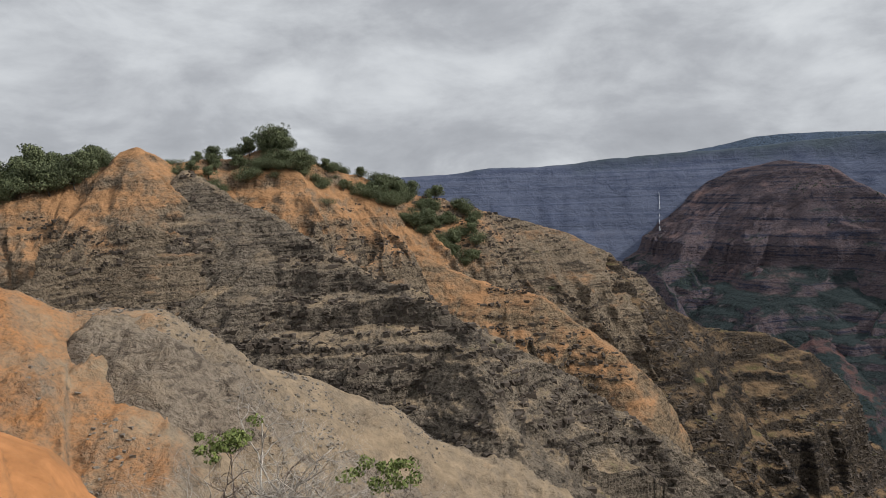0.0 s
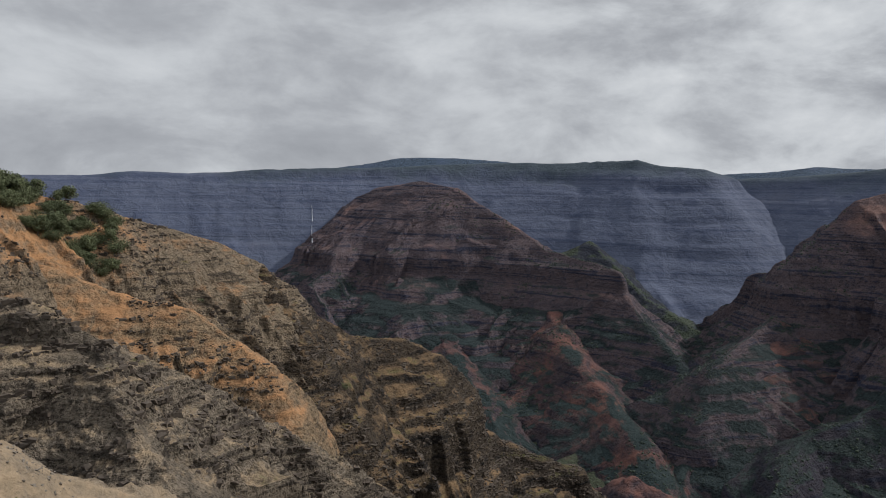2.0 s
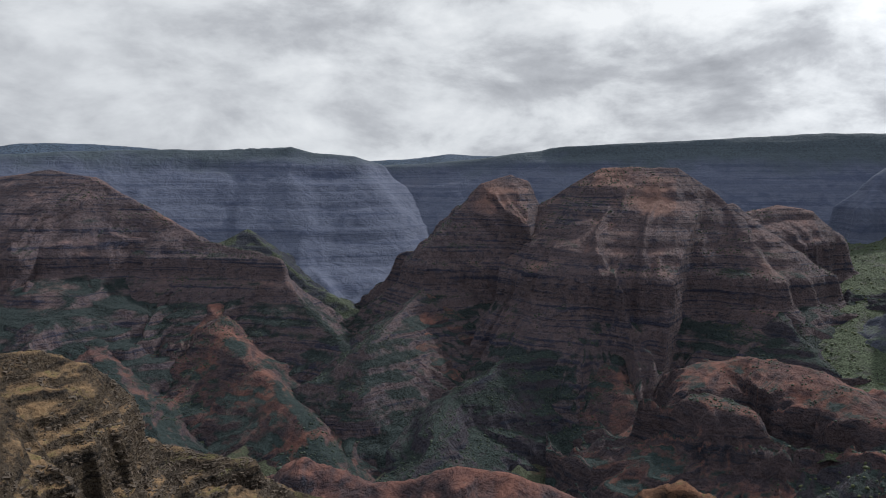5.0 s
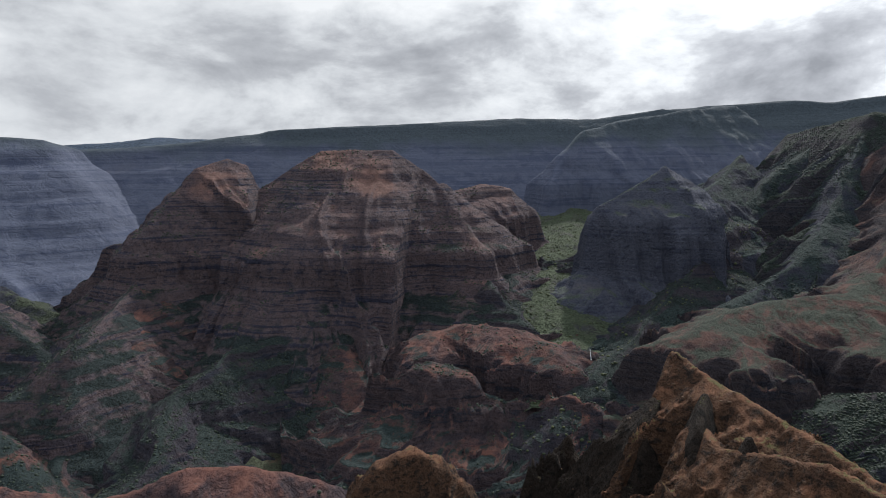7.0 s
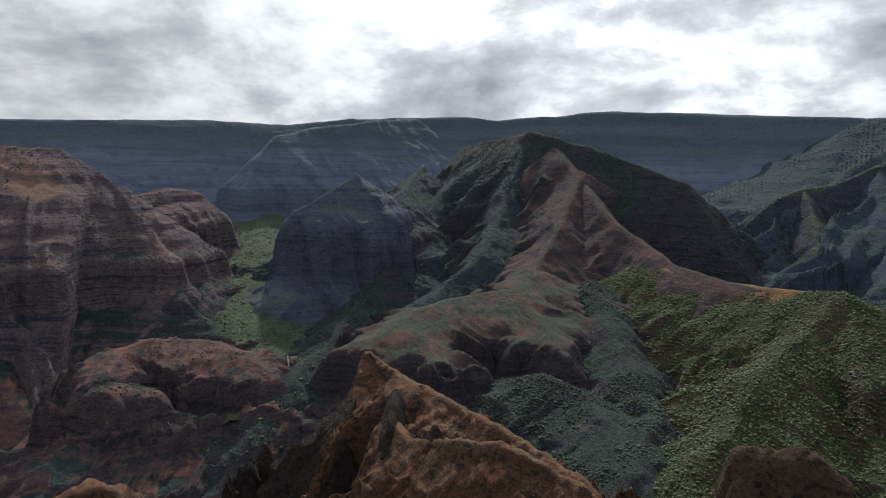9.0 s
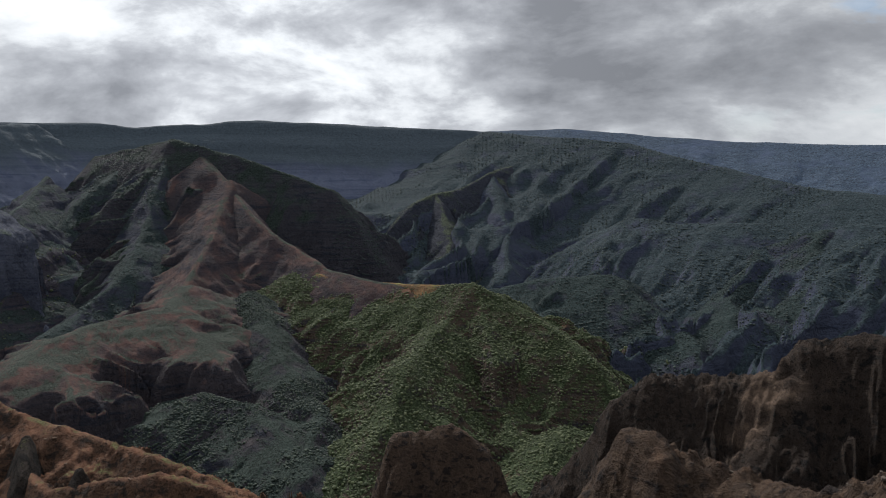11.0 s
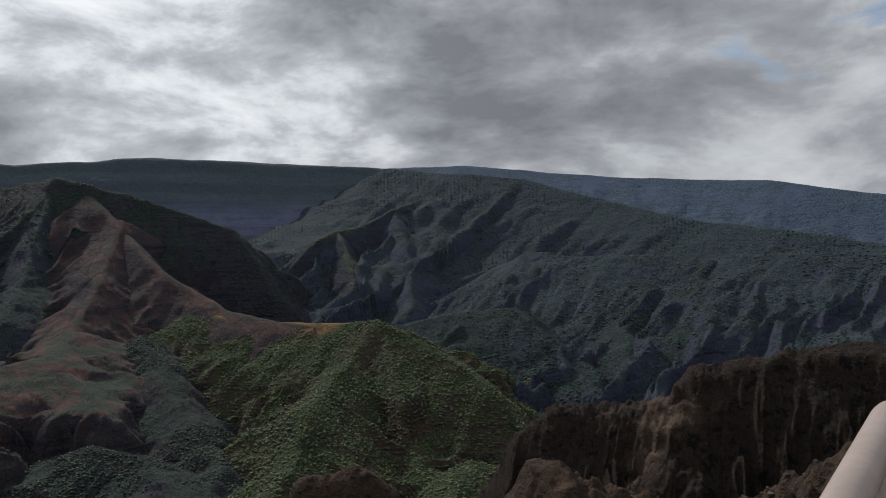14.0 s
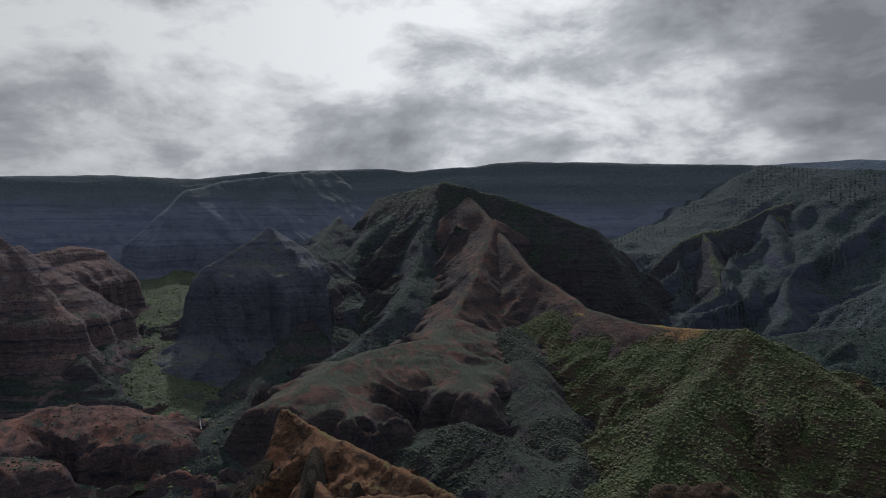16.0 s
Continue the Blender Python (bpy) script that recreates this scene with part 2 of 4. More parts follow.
# Haze is put into these beds: lighter, with blue and purple added.
RED_BEDS = terrain_material("red basalt beds with haze in the purple", (0.128, 0.098, 0.104), (0.040, 0.043, 0.070), (0.158, 0.096, 0.084), (0.025, 0.036, 0.038), 0.14, 0.06, 7, 150, 3.5,
                            patches=[(66, 2000, 1.0, 130), (70, 1900, -1.5, 130), (67, 1800, -5, 120), (57, 2000, -1, 100)], streak=0.02, fine=0.9, green_low=-215, lean=1.0)
# The rock tones of the next six carry the blue of haze too.
RED_EARTH = terrain_material("dark red earth and scrub", (0.078, 0.058, 0.064), (0.030, 0.032, 0.046), (0.136, 0.066, 0.054), (0.021, 0.032, 0.033), 0.38, 0.14, 9, 90, 3.5, fine=0.8, green_low=-390, lean=1.0)
RED_FOREST = terrain_material("dark green forest with red earth", (0.048, 0.046, 0.056), (0.027, 0.030, 0.043), (0.070, 0.047, 0.045), (0.031, 0.044, 0.038), 0.06, 0.48, 9, 110, 3.5, fine=0.8)
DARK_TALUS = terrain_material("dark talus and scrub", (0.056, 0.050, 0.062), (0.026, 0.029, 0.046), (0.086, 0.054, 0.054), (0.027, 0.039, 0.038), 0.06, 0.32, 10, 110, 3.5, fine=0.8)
RED_SLOPE = terrain_material("smooth dark red earth slope", (0.056, 0.047, 0.053), (0.030, 0.031, 0.043), (0.090, 0.052, 0.045), (0.040, 0.049, 0.040), 0.42, 0.10, 9, 60, 2.5, fine=0.9, lean=1.2)
SCRUB_SLOPE = terrain_material("scrubby green and brown slope", (0.050, 0.046, 0.054), (0.024, 0.027, 0.040), (0.072, 0.056, 0.052), (0.031, 0.044, 0.038), 0.06, 0.32, 9, 80, 3.0, fine=0.8)
# Sunlight on the side slope and spur is put into the lighter green.
SUNLIT_GREEN = terrain_material("green slope with dark rock, sunlight in the green", (0.042, 0.046, 0.062), (0.027, 0.033, 0.050), (0.062, 0.062, 0.058), (0.062, 0.076, 0.052), 0.0, 0.24, 16, 90, 4.0, fine=0.8)
# The butte's shade and the blue of haze are painted into these colours.
SHADED_BEDS = terrain_material("basalt beds with shade and haze in the colour", (0.082, 0.090, 0.122), (0.050, 0.058, 0.090), (0.094, 0.089, 0.100), (0.062, 0.080, 0.068), 0.06, 0.18, 12, 160, 4.0, streak=0.02, fine=0.7)
# Blue grey here is distance haze painted into the basalt.
HAZY_BEDS = terrain_material("basalt beds with haze in the blue grey", (0.094, 0.109, 0.158), (0.060, 0.073, 0.120), (0.102, 0.108, 0.140), (0.058, 0.075, 0.092), 0.04, 0.10, 16, 260, 9.0, green_top=15, streak=0.025, fine=0.15, lean=0.5, calm=True)
# Haze is mixed into these two forest slopes as a blue cast.
HAZY_FOREST = terrain_material("forested slope with haze in the blue green", (0.044, 0.051, 0.078), (0.031, 0.039, 0.066), (0.060, 0.054, 0.064), (0.031, 0.046, 0.054), 0.03, 0.40, 16, 160, 5.0, fine=0.5)
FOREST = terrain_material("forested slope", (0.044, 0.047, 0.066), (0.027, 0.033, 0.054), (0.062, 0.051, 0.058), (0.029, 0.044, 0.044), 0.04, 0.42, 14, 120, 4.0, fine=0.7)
# A warmer, lighter green stands in for patches of sun on these slopes.
SUNNY = terrain_material("forested slope with sunlight in the colour", (0.072, 0.054, 0.039), (0.032, 0.029, 0.031), (0.138, 0.069, 0.040), (0.040, 0.054, 0.025), 0.08, 0.38, 14, 110, 3.5, fine=0.7,
                         patches=[(118, 1590, -7.4, 70), (121.5, 1530, -7.9, 55), (124, 1490, -8.1, 45)])
# The sunlit edge of the crest is painted as this bright ochre.
SUNLIT_RIM = terrain_material("ochre earth with dry grass, sunlight in the colour", (0.15, 0.095, 0.050), (0.07, 0.05, 0.035), (0.235, 0.130, 0.055), (0.150, 0.145, 0.050), 0.35, 0.20, 6, 40, 2.0, fine=0.8, lean=0.3)
VALLEY = terrain_material("scrubby red brown ground", (0.092, 0.074, 0.060), (0.046, 0.040, 0.038), (0.125, 0.078, 0.056), (0.048, 0.056, 0.036), 0.14, 0.26, 12, 90, 3.0, fine=0.7)
MEADOW = terrain_material("bright green valley", (0.085, 0.086, 0.080), (0.055, 0.060, 0.066), (0.10, 0.095, 0.08), (0.076, 0.098, 0.062), -0.1, 0.24, 12, 60, 4.0, fine=0.9)
# The blue of these far slopes is distance haze put into their colours.
FAR_HAZE = terrain_material("far forested ridge with haze in the blue", (0.070, 0.094, 0.152), (0.056, 0.076, 0.128), (0.082, 0.104, 0.142), (0.056, 0.080, 0.118), -0.1, 0.3, 40, 300, 9.0, fine=0.3)


# ---- the land ----
def lattice(ix, iy, seed):
    h = (ix.astype(np.int64) * 374761393 + iy.astype(np.int64) * 668265263 + seed * 974634777) & 0xFFFFFFFF
    h = ((h ^ (h >> 13)) * 1274126177) & 0xFFFFFFFF
    return ((h ^ (h >> 16)) & 0xFFFF) / 65535.0


def value_noise(x, y, seed=0):
    ix, iy = np.floor(x), np.floor(y)
    u, v = x - ix, y - iy
    u, v = u * u * u * (u * (u * 6 - 15) + 10), v * v * v * (v * (v * 6 - 15) + 10)
    a, b = lattice(ix, iy, seed), lattice(ix + 1, iy, seed)
    c, d = lattice(ix, iy + 1, seed), lattice(ix + 1, iy + 1, seed)
    return (a * (1 - u) + b * u) * (1 - v) + (c * (1 - u) + d * u) * v - 0.5


def fbm(x, y, octaves=5, seed=0, rough=0.5):
    total, gain = 0.0, 1.0
    for k in range(octaves):
        total = total + gain * value_noise(x + 17.3 * k, y - 9.1 * k, seed + k)
        x, y, gain = x * 1.93 + 0.31 * y, y * 1.93 - 0.31 * x, gain * rough
    return total


def spot(bearing, reach, rise):
    """A mark placed to fit the camera's view: bearing and rise in degrees as seen from the lookout, reach chosen in
    metres over the ground.
    """
    a = radians(bearing)
    return reach * math.sin(a), reach * math.cos(a), EYE + reach * math.tan(radians(rise))


def along(x, y, crest):
    """For each place: distance to the crest line, the crest's height there, the way along it and the side."""
    best = np.full(x.shape, 1e12)
    high, way, side = np.zeros(x.shape), np.zeros(x.shape), np.zeros(x.shape)
    run = 0.0
    pts = [spot(*c) for c in crest]
    for (ax, ay, az), (bx, by, bz) in zip(pts, pts[1:]):
        ux, uy = bx - ax, by - ay
        ll = math.hypot(ux, uy)
        f = np.clip(((x - ax) * ux + (y - ay) * uy) / (ll * ll), 0, 1)
        d = np.hypot(x - ax - f * ux, y - ay - f * uy)
        near = d < best
        best = np.where(near, d, best)
        high = np.where(near, az + f * (bz - az), high)
        way = np.where(near, run + f * ll, way)
        side = np.where(near, ((x - ax) * uy - (y - ay) * ux) / (ll * np.maximum(d, 1e-6)), side)
        run += ll
    return best, high, way, side


def cells(x, y, seed=0):
    """Distance to the nearest of scattered marks, about one to a unit square."""
    ix, iy = np.floor(x), np.floor(y)
    best = np.full(x.shape, 9.0)
    for dx in (-1, 0, 1):
        for dy in (-1, 0, 1):
            cx, cy = ix + dx, iy + dy
            best = np.minimum(best, np.hypot(cx + lattice(cx, cy, seed) - x, cy + lattice(cx, cy, seed + 5) - y))
    return best


def bed_table(seed, thin, thick, low=-760.0, high=460.0):
    """Levels of a pile of uneven beds, each a slope of debris under a riser, before and after weathering."""
    rng = np.random.default_rng(seed)
    before, after, z = [low], [low], low
    while z < high:
        t = thin + (thick - thin) * rng.random() ** 1.8
        hard = 0.25 + 0.42 * rng.random()
        before += [z + 0.74 * t, z + t]
        after += [z + (1 - hard) * 0.74 * t, z + t]
        z += t
    return np.array(before), np.array(after)


TABLES = {}


def beds(h, step, share, wobble):
    """Cut a height into level ledges of uneven thickness, each a riser and a tread."""
    if step not in TABLES:
        TABLES[step] = bed_table(int(step * 10), 0.35 * step, 1.7 * step)
    return h + share * (np.interp(h + wobble, *TABLES[step]) - wobble - h)


def land(x, y, crest, fall=0.8, foot=0.55, turn=250.0, cap=4.0, rib=60.0, ribs=0.35, rough=6.0, grain=60.0, step=30.0, ledges=0.6, seed=1,
         steep=(1.0, 1.0), block=0.0, size=4.0, bands=0.0, edge=None, crown=0.35, wander=0.0, cliffs=()):
    """Height of a body of land that falls away from a crest line in ribs, gullies and ledges. steep: how much steeper its left and right side;
    wander: how far the crest line strays in metres; edge: two marks and a gain, a line on whose right the land breaks off;
    cliffs: (level, drop) of the hard beds that stand as sheer cliffs."""
    rubble = fbm(x / grain, y / grain, 7, seed, 0.55)
    bend = fbm(x / (grain * 4), y / (grain * 4), 3, seed + 40)
    stray = bool(wander)
    d, high, way, side = along(x + wander * 2 * fbm(x / (grain * 2.5), y / (grain * 2.5), 4, seed + 80) if stray else x,
                               y + wander * 2 * fbm(x / (grain * 2.5), y / (grain * 2.5), 4, seed + 90) if stray else y, crest)
    patchy = fbm(x / (1.6 * rib), y / (1.6 * rib), 3, seed + 12)
    wide = np.abs(fbm(way / rib + bend * 0.8 + 0.9 * patchy, d / (rib * 5) + 1.2 * side, 2, seed, 0.5)) * 2
    slim = np.abs(fbm(2.7 * way / rib + 1.3 * patchy, d / (rib * 1.6) + 1.6 * side + bend, 3, seed + 4, 0.55)) * 2
    g = 1.3 * (wide - 0.36) + 0.7 * (slim - 0.36)
    g = np.where(g > 0, 0.6 * g, g)
    e = np.maximum(d - cap, 0) + 0.15 * np.minimum(d, cap)
    e = e * np.maximum(1 + ribs * g * np.clip(d / (rib * 0.7), 0, 1), 0.25) * (steep[0] + (steep[1] - steep[0]) * np.clip(0.5 + side, 0, 1))
    drop = fall * np.minimum(e, turn) + foot * np.maximum(e - turn, 0)
    if edge:
        (ax, ay, _), (bx, by, _) = spot(*edge[0], 0), spot(*edge[1], 0)
        ll = math.hypot(bx - ax, by - ay)
        drop = drop + edge[2] * np.maximum(((x - ax) * (by - ay) - (y - ay) * (bx - ax)) / ll + 1.6 * fbm(x / 9, y / 9, 4, seed + 70), 0)
    top = high - drop + rough * rubble * (crown + (1 - crown) * np.clip(d / (2 * rough + 1), 0, 1))
    for level, sheer in cliffs:
        f = np.clip((level + 0.2 * sheer * (patchy + bend) - top) / (0.35 * sheer), 0, 1)
        top = top - sheer * f * f * (3 - 2 * f)
    few = np.clip(0.6 + 1.5 * fbm(x / (grain * 2.2), y / (grain * 2.2), 3, seed + 55), 0.35, 1) * np.clip(0.25 + d / (0.7 * step), 0, 1)
    top = beds(top, step, ledges * few, bend * step * 0.8 + rubble * step * 0.22)
    if bands:
        top = beds(top, step * 0.37, bands * few, bend * step * 0.5 + rubble * step * 0.14)
    if block:
        lump = np.clip(fbm(x / (size * 6), y / (size * 6), 3, seed + 60) * 2.2 + 0.45, 0, 1)
        top = top + block * lump * (0.55 - np.clip(cells(x / size + 0.7 * rubble, y / size, seed), 0, 1))
        top = top + 0.5 * block * lump * (0.5 - cells(2.3 * x / size, 2.3 * y / size + rubble, seed + 3))
    return top


def sheet(name, X, Y, Z, keep, material, smooth=True):
    """A stretch of land as one mesh over a fan of bearings and reaches."""
    nr, nb = X.shape
    i = np.arange(nb * nr).reshape(nr, nb)
    quads = np.stack([i[:-1, :-1], i[:-1, 1:], i[1:, 1:], i[1:, :-1]], -1).reshape(-1, 4)
    quads = quads[keep.ravel()[quads].any(1)]
    used, flat = np.unique(quads, return_inverse=True)
    verts = np.stack([X.ravel(), Y.ravel(), Z.ravel()], -1)[used]
    me = bpy.data.meshes.new(name)
    me.vertices.add(len(verts))
    me.vertices.foreach_set("co", verts.astype(np.float32).ravel())
    me.loops.add(flat.size)
    me.loops.foreach_set("vertex_index", flat.astype(np.int32).ravel())
    n = len(quads)
    me.polygons.add(n)
    me.polygons.foreach_set("loop_start", np.arange(0, 4 * n, 4, dtype=np.int32))
    me.polygons.foreach_set("use_smooth", np.full(n, smooth))
    me.update(calc_edges=True)
    me.materials.append(material)
    return new(name, me)


def fan(bearings, reaches, nb, nr):
    b = np.radians(np.linspace(bearings[0], bearings[1], nb))
    r = reaches[0] * (reaches[1] / reaches[0]) ** np.linspace(0, 1, nr)
    B, Rr = np.meshgrid(b, r)
    B = B + value_noise(B * 4000, Rr * 0.37, 77) * 0.3 * (b[1] - b[0])
    return Rr * np.sin(B), Rr * np.cos(B)


def floor_height(x, y):
    """The canyon floor, the slope under the lookout, and the high ground behind it."""
    r = np.hypot(x, y)
    b = np.degrees(np.arctan2(x, y))
    behind = np.clip((np.abs((b - 246 + 180) % 360 - 180) * -1 + 82) / 16, 0, 1)
    down = -0.45 * np.clip(r - 2.2, 0, 2) - 0.9 * np.clip(r - 3.2, 0, 900)
    down = np.maximum(down, -560 + 0.04 * r)
    ahead = down + 5.0 * np.clip(r / 60, 0, 6) * fbm(x / 40, y / 40, 5, 5) * np.clip(r / 12 - 0.5, 0, 1)
    back = 0.02 * r + np.clip(r / 100, 0, 1) * 6 * fbm(x / 60, y / 60, 4, 8) - 0.05
    return ahead * (1 - behind) + np.maximum(back, -0.3) * behind


BODIES = []


def body(name, label, category, parts, bearings, reaches, nb, nr, **shape):
    """Note a body of land made of parts, each (name, crest, material, its own shape)."""
    BODIES.append((name, label, category, parts, bearings, reaches, nb, nr, shape))


def part_heights(x, y, parts, shape):
    return [land(x, y, crest, **{**shape, "seed": shape["seed"] + 9 * k, **own}) for k, (_, crest, _, own) in enumerate(parts)]


# the near bare slopes
body("bare_spur", "bare grey and ochre eroded spur below the lookout", "spur",
     [("slope", [(-47, 60, -2.6), (-38, 60, -4.8), (-31.7, 60, -6.1), (-27.4, 61, -7.9), (-24.8, 60, -7.8), (-21.4, 59, -8.5), (-19.1, 59, -10.4), (-15.1, 61, -13.1),
       (-10.4, 64, -14.6), (-4.3, 66, -17.8), (0.2, 67, -20.5), (4.7, 68, -22.2), (9.2, 70, -23.8), (18, 74, -27)], NEAR_BARE, dict(seed=3)),
      ("outcrop", [(-25, 57, -9), (-21, 55, -10.8), (-18, 55, -13.2)], GREY_ROCK, dict(fall=0.9, cap=1.5, block=0.9, size=2.2))],
     (-48, 30), (16, 105), 560, 300, fall=0.62, foot=0.55, turn=20, cap=2, rib=11, ribs=0.15, rough=1.7, grain=6, step=1.6, ledges=0.35, seed=3, block=0.9, size=1.4)
body("orange_bank", "smooth loose orange earth bank", "bank",
     [("slope", [(-60, 20, -9), (-45, 21, -12), (-32.5, 22, -15.4), (-29.2, 22, -17.2), (-26.9, 22, -20.3), (-20, 23, -27)], NEAR_ORANGE, {})],
     (-62, -10), (8, 40), 300, 160, fall=0.55, foot=0.6, turn=8, cap=1, rib=4, ribs=0.2, rough=0.5, grain=4, step=1.0, ledges=0.15, seed=5)
body("ridge", "eroded ridge of grey basalt beds and orange earth", "ridge",
     [("main_slope", [(-60, 300, 0), (-40, 320, 0.6), (-31.2, 328, 1.0), (-27, 325, 1.8), (-24.4, 320, 2.0), (-23.4, 316, 2.9), (-22.4, 314, 3.3), (-21.3, 317, 2.9), (-20.3, 320, 2.2), (-16.3, 330, 2.4), (-12.5, 330, 3.2),
       (-8.8, 335, 1.3), (-6.2, 340, 0.5), (-1.8, 350, -1.0), (2.6, 360, -1.9), (5.3, 365, -2.9), (9.6, 380, -4.3), (12.8, 390, -5.7)], HILL, dict(ribs=0.34, edge=((14.5, 260), (16, 420), 0.8))),
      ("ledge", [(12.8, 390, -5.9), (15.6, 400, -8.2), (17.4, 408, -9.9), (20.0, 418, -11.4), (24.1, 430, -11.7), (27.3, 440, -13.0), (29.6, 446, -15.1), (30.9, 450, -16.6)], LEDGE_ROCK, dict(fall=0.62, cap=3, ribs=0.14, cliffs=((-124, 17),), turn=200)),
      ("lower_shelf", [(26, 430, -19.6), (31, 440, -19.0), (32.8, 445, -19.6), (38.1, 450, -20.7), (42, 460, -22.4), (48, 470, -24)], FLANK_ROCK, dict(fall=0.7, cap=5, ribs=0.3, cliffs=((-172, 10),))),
      ("grey_spur", [(-19.2, 300, 1.6), (-13.2, 270, -2), (-6.5, 240, -6.5), (-2.1, 225, -8.3), (1.9, 210, -11), (2.7, 195, -14.2), (3.9, 180, -17.6), (7, 165, -22)], GREY_HILL, dict(step=7, ledges=0.95, ribs=0.25)),
      ("orange_spur", [(-6, 322, -3.6), (-3.8, 310, -5), (2, 300, -7.5), (7.8, 290, -9.4), (11, 285, -11.5), (13.4, 275, -13.6), (15.2, 262, -17)], SPUR_ORANGE, dict(block=0.8, ledges=0.4, ribs=0.3, edge=((15.5, 220), (17, 330), 1.2))),
      ("buttress", [(9.5, 245, -17.2), (12.5, 225, -20.5), (14.5, 205, -24)], SPUR_ORANGE, dict(step=6))],
     (-34, 52), (130, 490), 1150, 640, fall=0.78, foot=0.6, turn=120, cap=2, rib=30, ribs=0.42, rough=4.2, grain=18, step=6, ledges=0.9, bands=0.6, seed=11, block=1.2, size=2.0)
body("crag", "rust red pointed crag with dark flutes", "crag",
     [("peak", [(93.2, 118, -13.95), (95.4, 112, -15.8), (101.5, 98, -18.3), (105.6, 90, -20.3), (110.7, 80, -22.8), (116, 74, -27)], CRAG, dict(steep=(1.3, 0.95), edge=((92.6, 118), (88.6, 96), 2.6))),
      ("shoulder", [(95.0, 101, -18.9), (96.6, 94, -20.6), (98.2, 92, -20.6), (104, 84, -20.6), (110.7, 78, -23.2)], CRAG, dict(steep=(1.0, 1.2), fall=0.95, edge=((94.6, 104), (90.5, 88), 1.8))),
      ("side_pinnacle", [(85.2, 132, -20.6), (83.4, 135, -22.8), (81, 138, -26)], DARK_CRAG, dict(fall=2.2, block=2.5)),
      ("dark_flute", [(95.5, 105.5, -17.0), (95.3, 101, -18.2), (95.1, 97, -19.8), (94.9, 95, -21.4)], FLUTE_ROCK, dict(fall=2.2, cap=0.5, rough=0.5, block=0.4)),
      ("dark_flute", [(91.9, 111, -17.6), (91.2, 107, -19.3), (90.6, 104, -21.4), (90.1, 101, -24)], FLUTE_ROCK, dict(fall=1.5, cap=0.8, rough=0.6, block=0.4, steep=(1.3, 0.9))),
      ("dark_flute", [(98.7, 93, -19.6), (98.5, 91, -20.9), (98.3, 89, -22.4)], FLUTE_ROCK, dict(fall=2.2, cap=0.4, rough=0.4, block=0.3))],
     (76, 122), (60, 160), 620, 420, fall=1.0, foot=0.9, turn=30, cap=0.5, rib=9, ribs=0.7, rough=2.3, grain=6, step=2.2, ledges=0.45, seed=21, block=0.45, size=1.0)
body("small_knob", "small rounded rust brown rock knob", "rock knob",
     [("top", [(70.3, 150, -22.5), (72.8, 150, -21.8), (74, 152, -22.5)], CRAG, {})],
     (62, 84), (110, 210), 240, 170, fall=1.5, foot=1.0, turn=20, cap=3, rib=7, ribs=0.5, rough=2.5, grain=9, step=4, ledges=0.3, seed=23, block=2.2, size=2.5)
body("blocky_knob", "dark brown steep rock knob", "rock knob",
     [("top", [(122.6, 135, -19.6), (124.5, 135, -18.9), (127.3, 134, -18.8), (129.0, 134, -20.3)], NEAR_CRAG, {}), ("foot", [(124, 128, -25), (128, 126, -26)], DARK_CRAG, dict(fall=1.2))],
     (112, 140), (95, 190), 280, 200, fall=2.3, foot=1.3, turn=25, cap=2, rib=5, ribs=0.6, rough=4.0, grain=9, step=4, ledges=0.4, seed=25, block=2.4, size=2.2, crown=0.7)
body("rock_wall", "tall dark brown fluted rock wall with a sandy scar", "cliff",
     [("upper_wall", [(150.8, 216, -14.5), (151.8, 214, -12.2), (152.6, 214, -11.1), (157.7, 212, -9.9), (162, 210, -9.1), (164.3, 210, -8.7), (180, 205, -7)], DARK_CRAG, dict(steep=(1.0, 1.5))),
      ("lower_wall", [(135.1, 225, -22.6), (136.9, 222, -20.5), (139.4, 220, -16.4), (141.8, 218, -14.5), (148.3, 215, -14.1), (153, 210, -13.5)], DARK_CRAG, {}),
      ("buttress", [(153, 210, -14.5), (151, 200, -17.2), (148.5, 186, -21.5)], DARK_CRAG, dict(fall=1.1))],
     (126, 168), (110, 300), 560, 420, fall=1.45, foot=0.9, turn=50, cap=4, rib=11, ribs=0.55, rough=5, grain=10, step=7, ledges=0.5, bands=0.4, seed=27, block=1.8, size=2.0, crown=0.6)
body("near_crag", "brown broken rock ridge by the lookout", "ridge",
     [("crest", [(136.9, 66, -24.5), (141.9, 64, -18.7), (145, 62, -20.1), (151, 60, -20.8), (156.2, 56, -20.8), (160.6, 52, -17.9), (164.6, 50, -15), (180, 48, -10)], NEAR_CRAG, {}),
      ("pinnacle", [(141.0, 63, -19.3), (142.2, 62, -18.9), (143, 60, -20.5)], NEAR_CRAG, dict(fall=1.6))],
     (128, 184), (34, 90), 420, 230, fall=0.9, foot=0.8, turn=20, cap=1, rib=4, ribs=0.6, rough=3.2, grain=7, step=2.5, ledges=0.35, seed=29, crown=0.7, block=1.4, size=1.6)
body("low_ridge", "low red earth ridge with scrub", "ridge",
     [("slope", [(42.6, 640, -20.9), (48, 630, -23.2), (51.5, 620, -22.8), (54.8, 615, -21.8), (59, 620, -22.2), (66.5, 640, -24.4), (72, 660, -27)], RED_EARTH, {})],
     (36, 78), (500, 760), 260, 110, fall=0.7, foot=0.6, turn=60, cap=4, rib=24, ribs=0.4, rough=5, grain=30, step=10, ledges=0.4, seed=31, block=4, size=9)

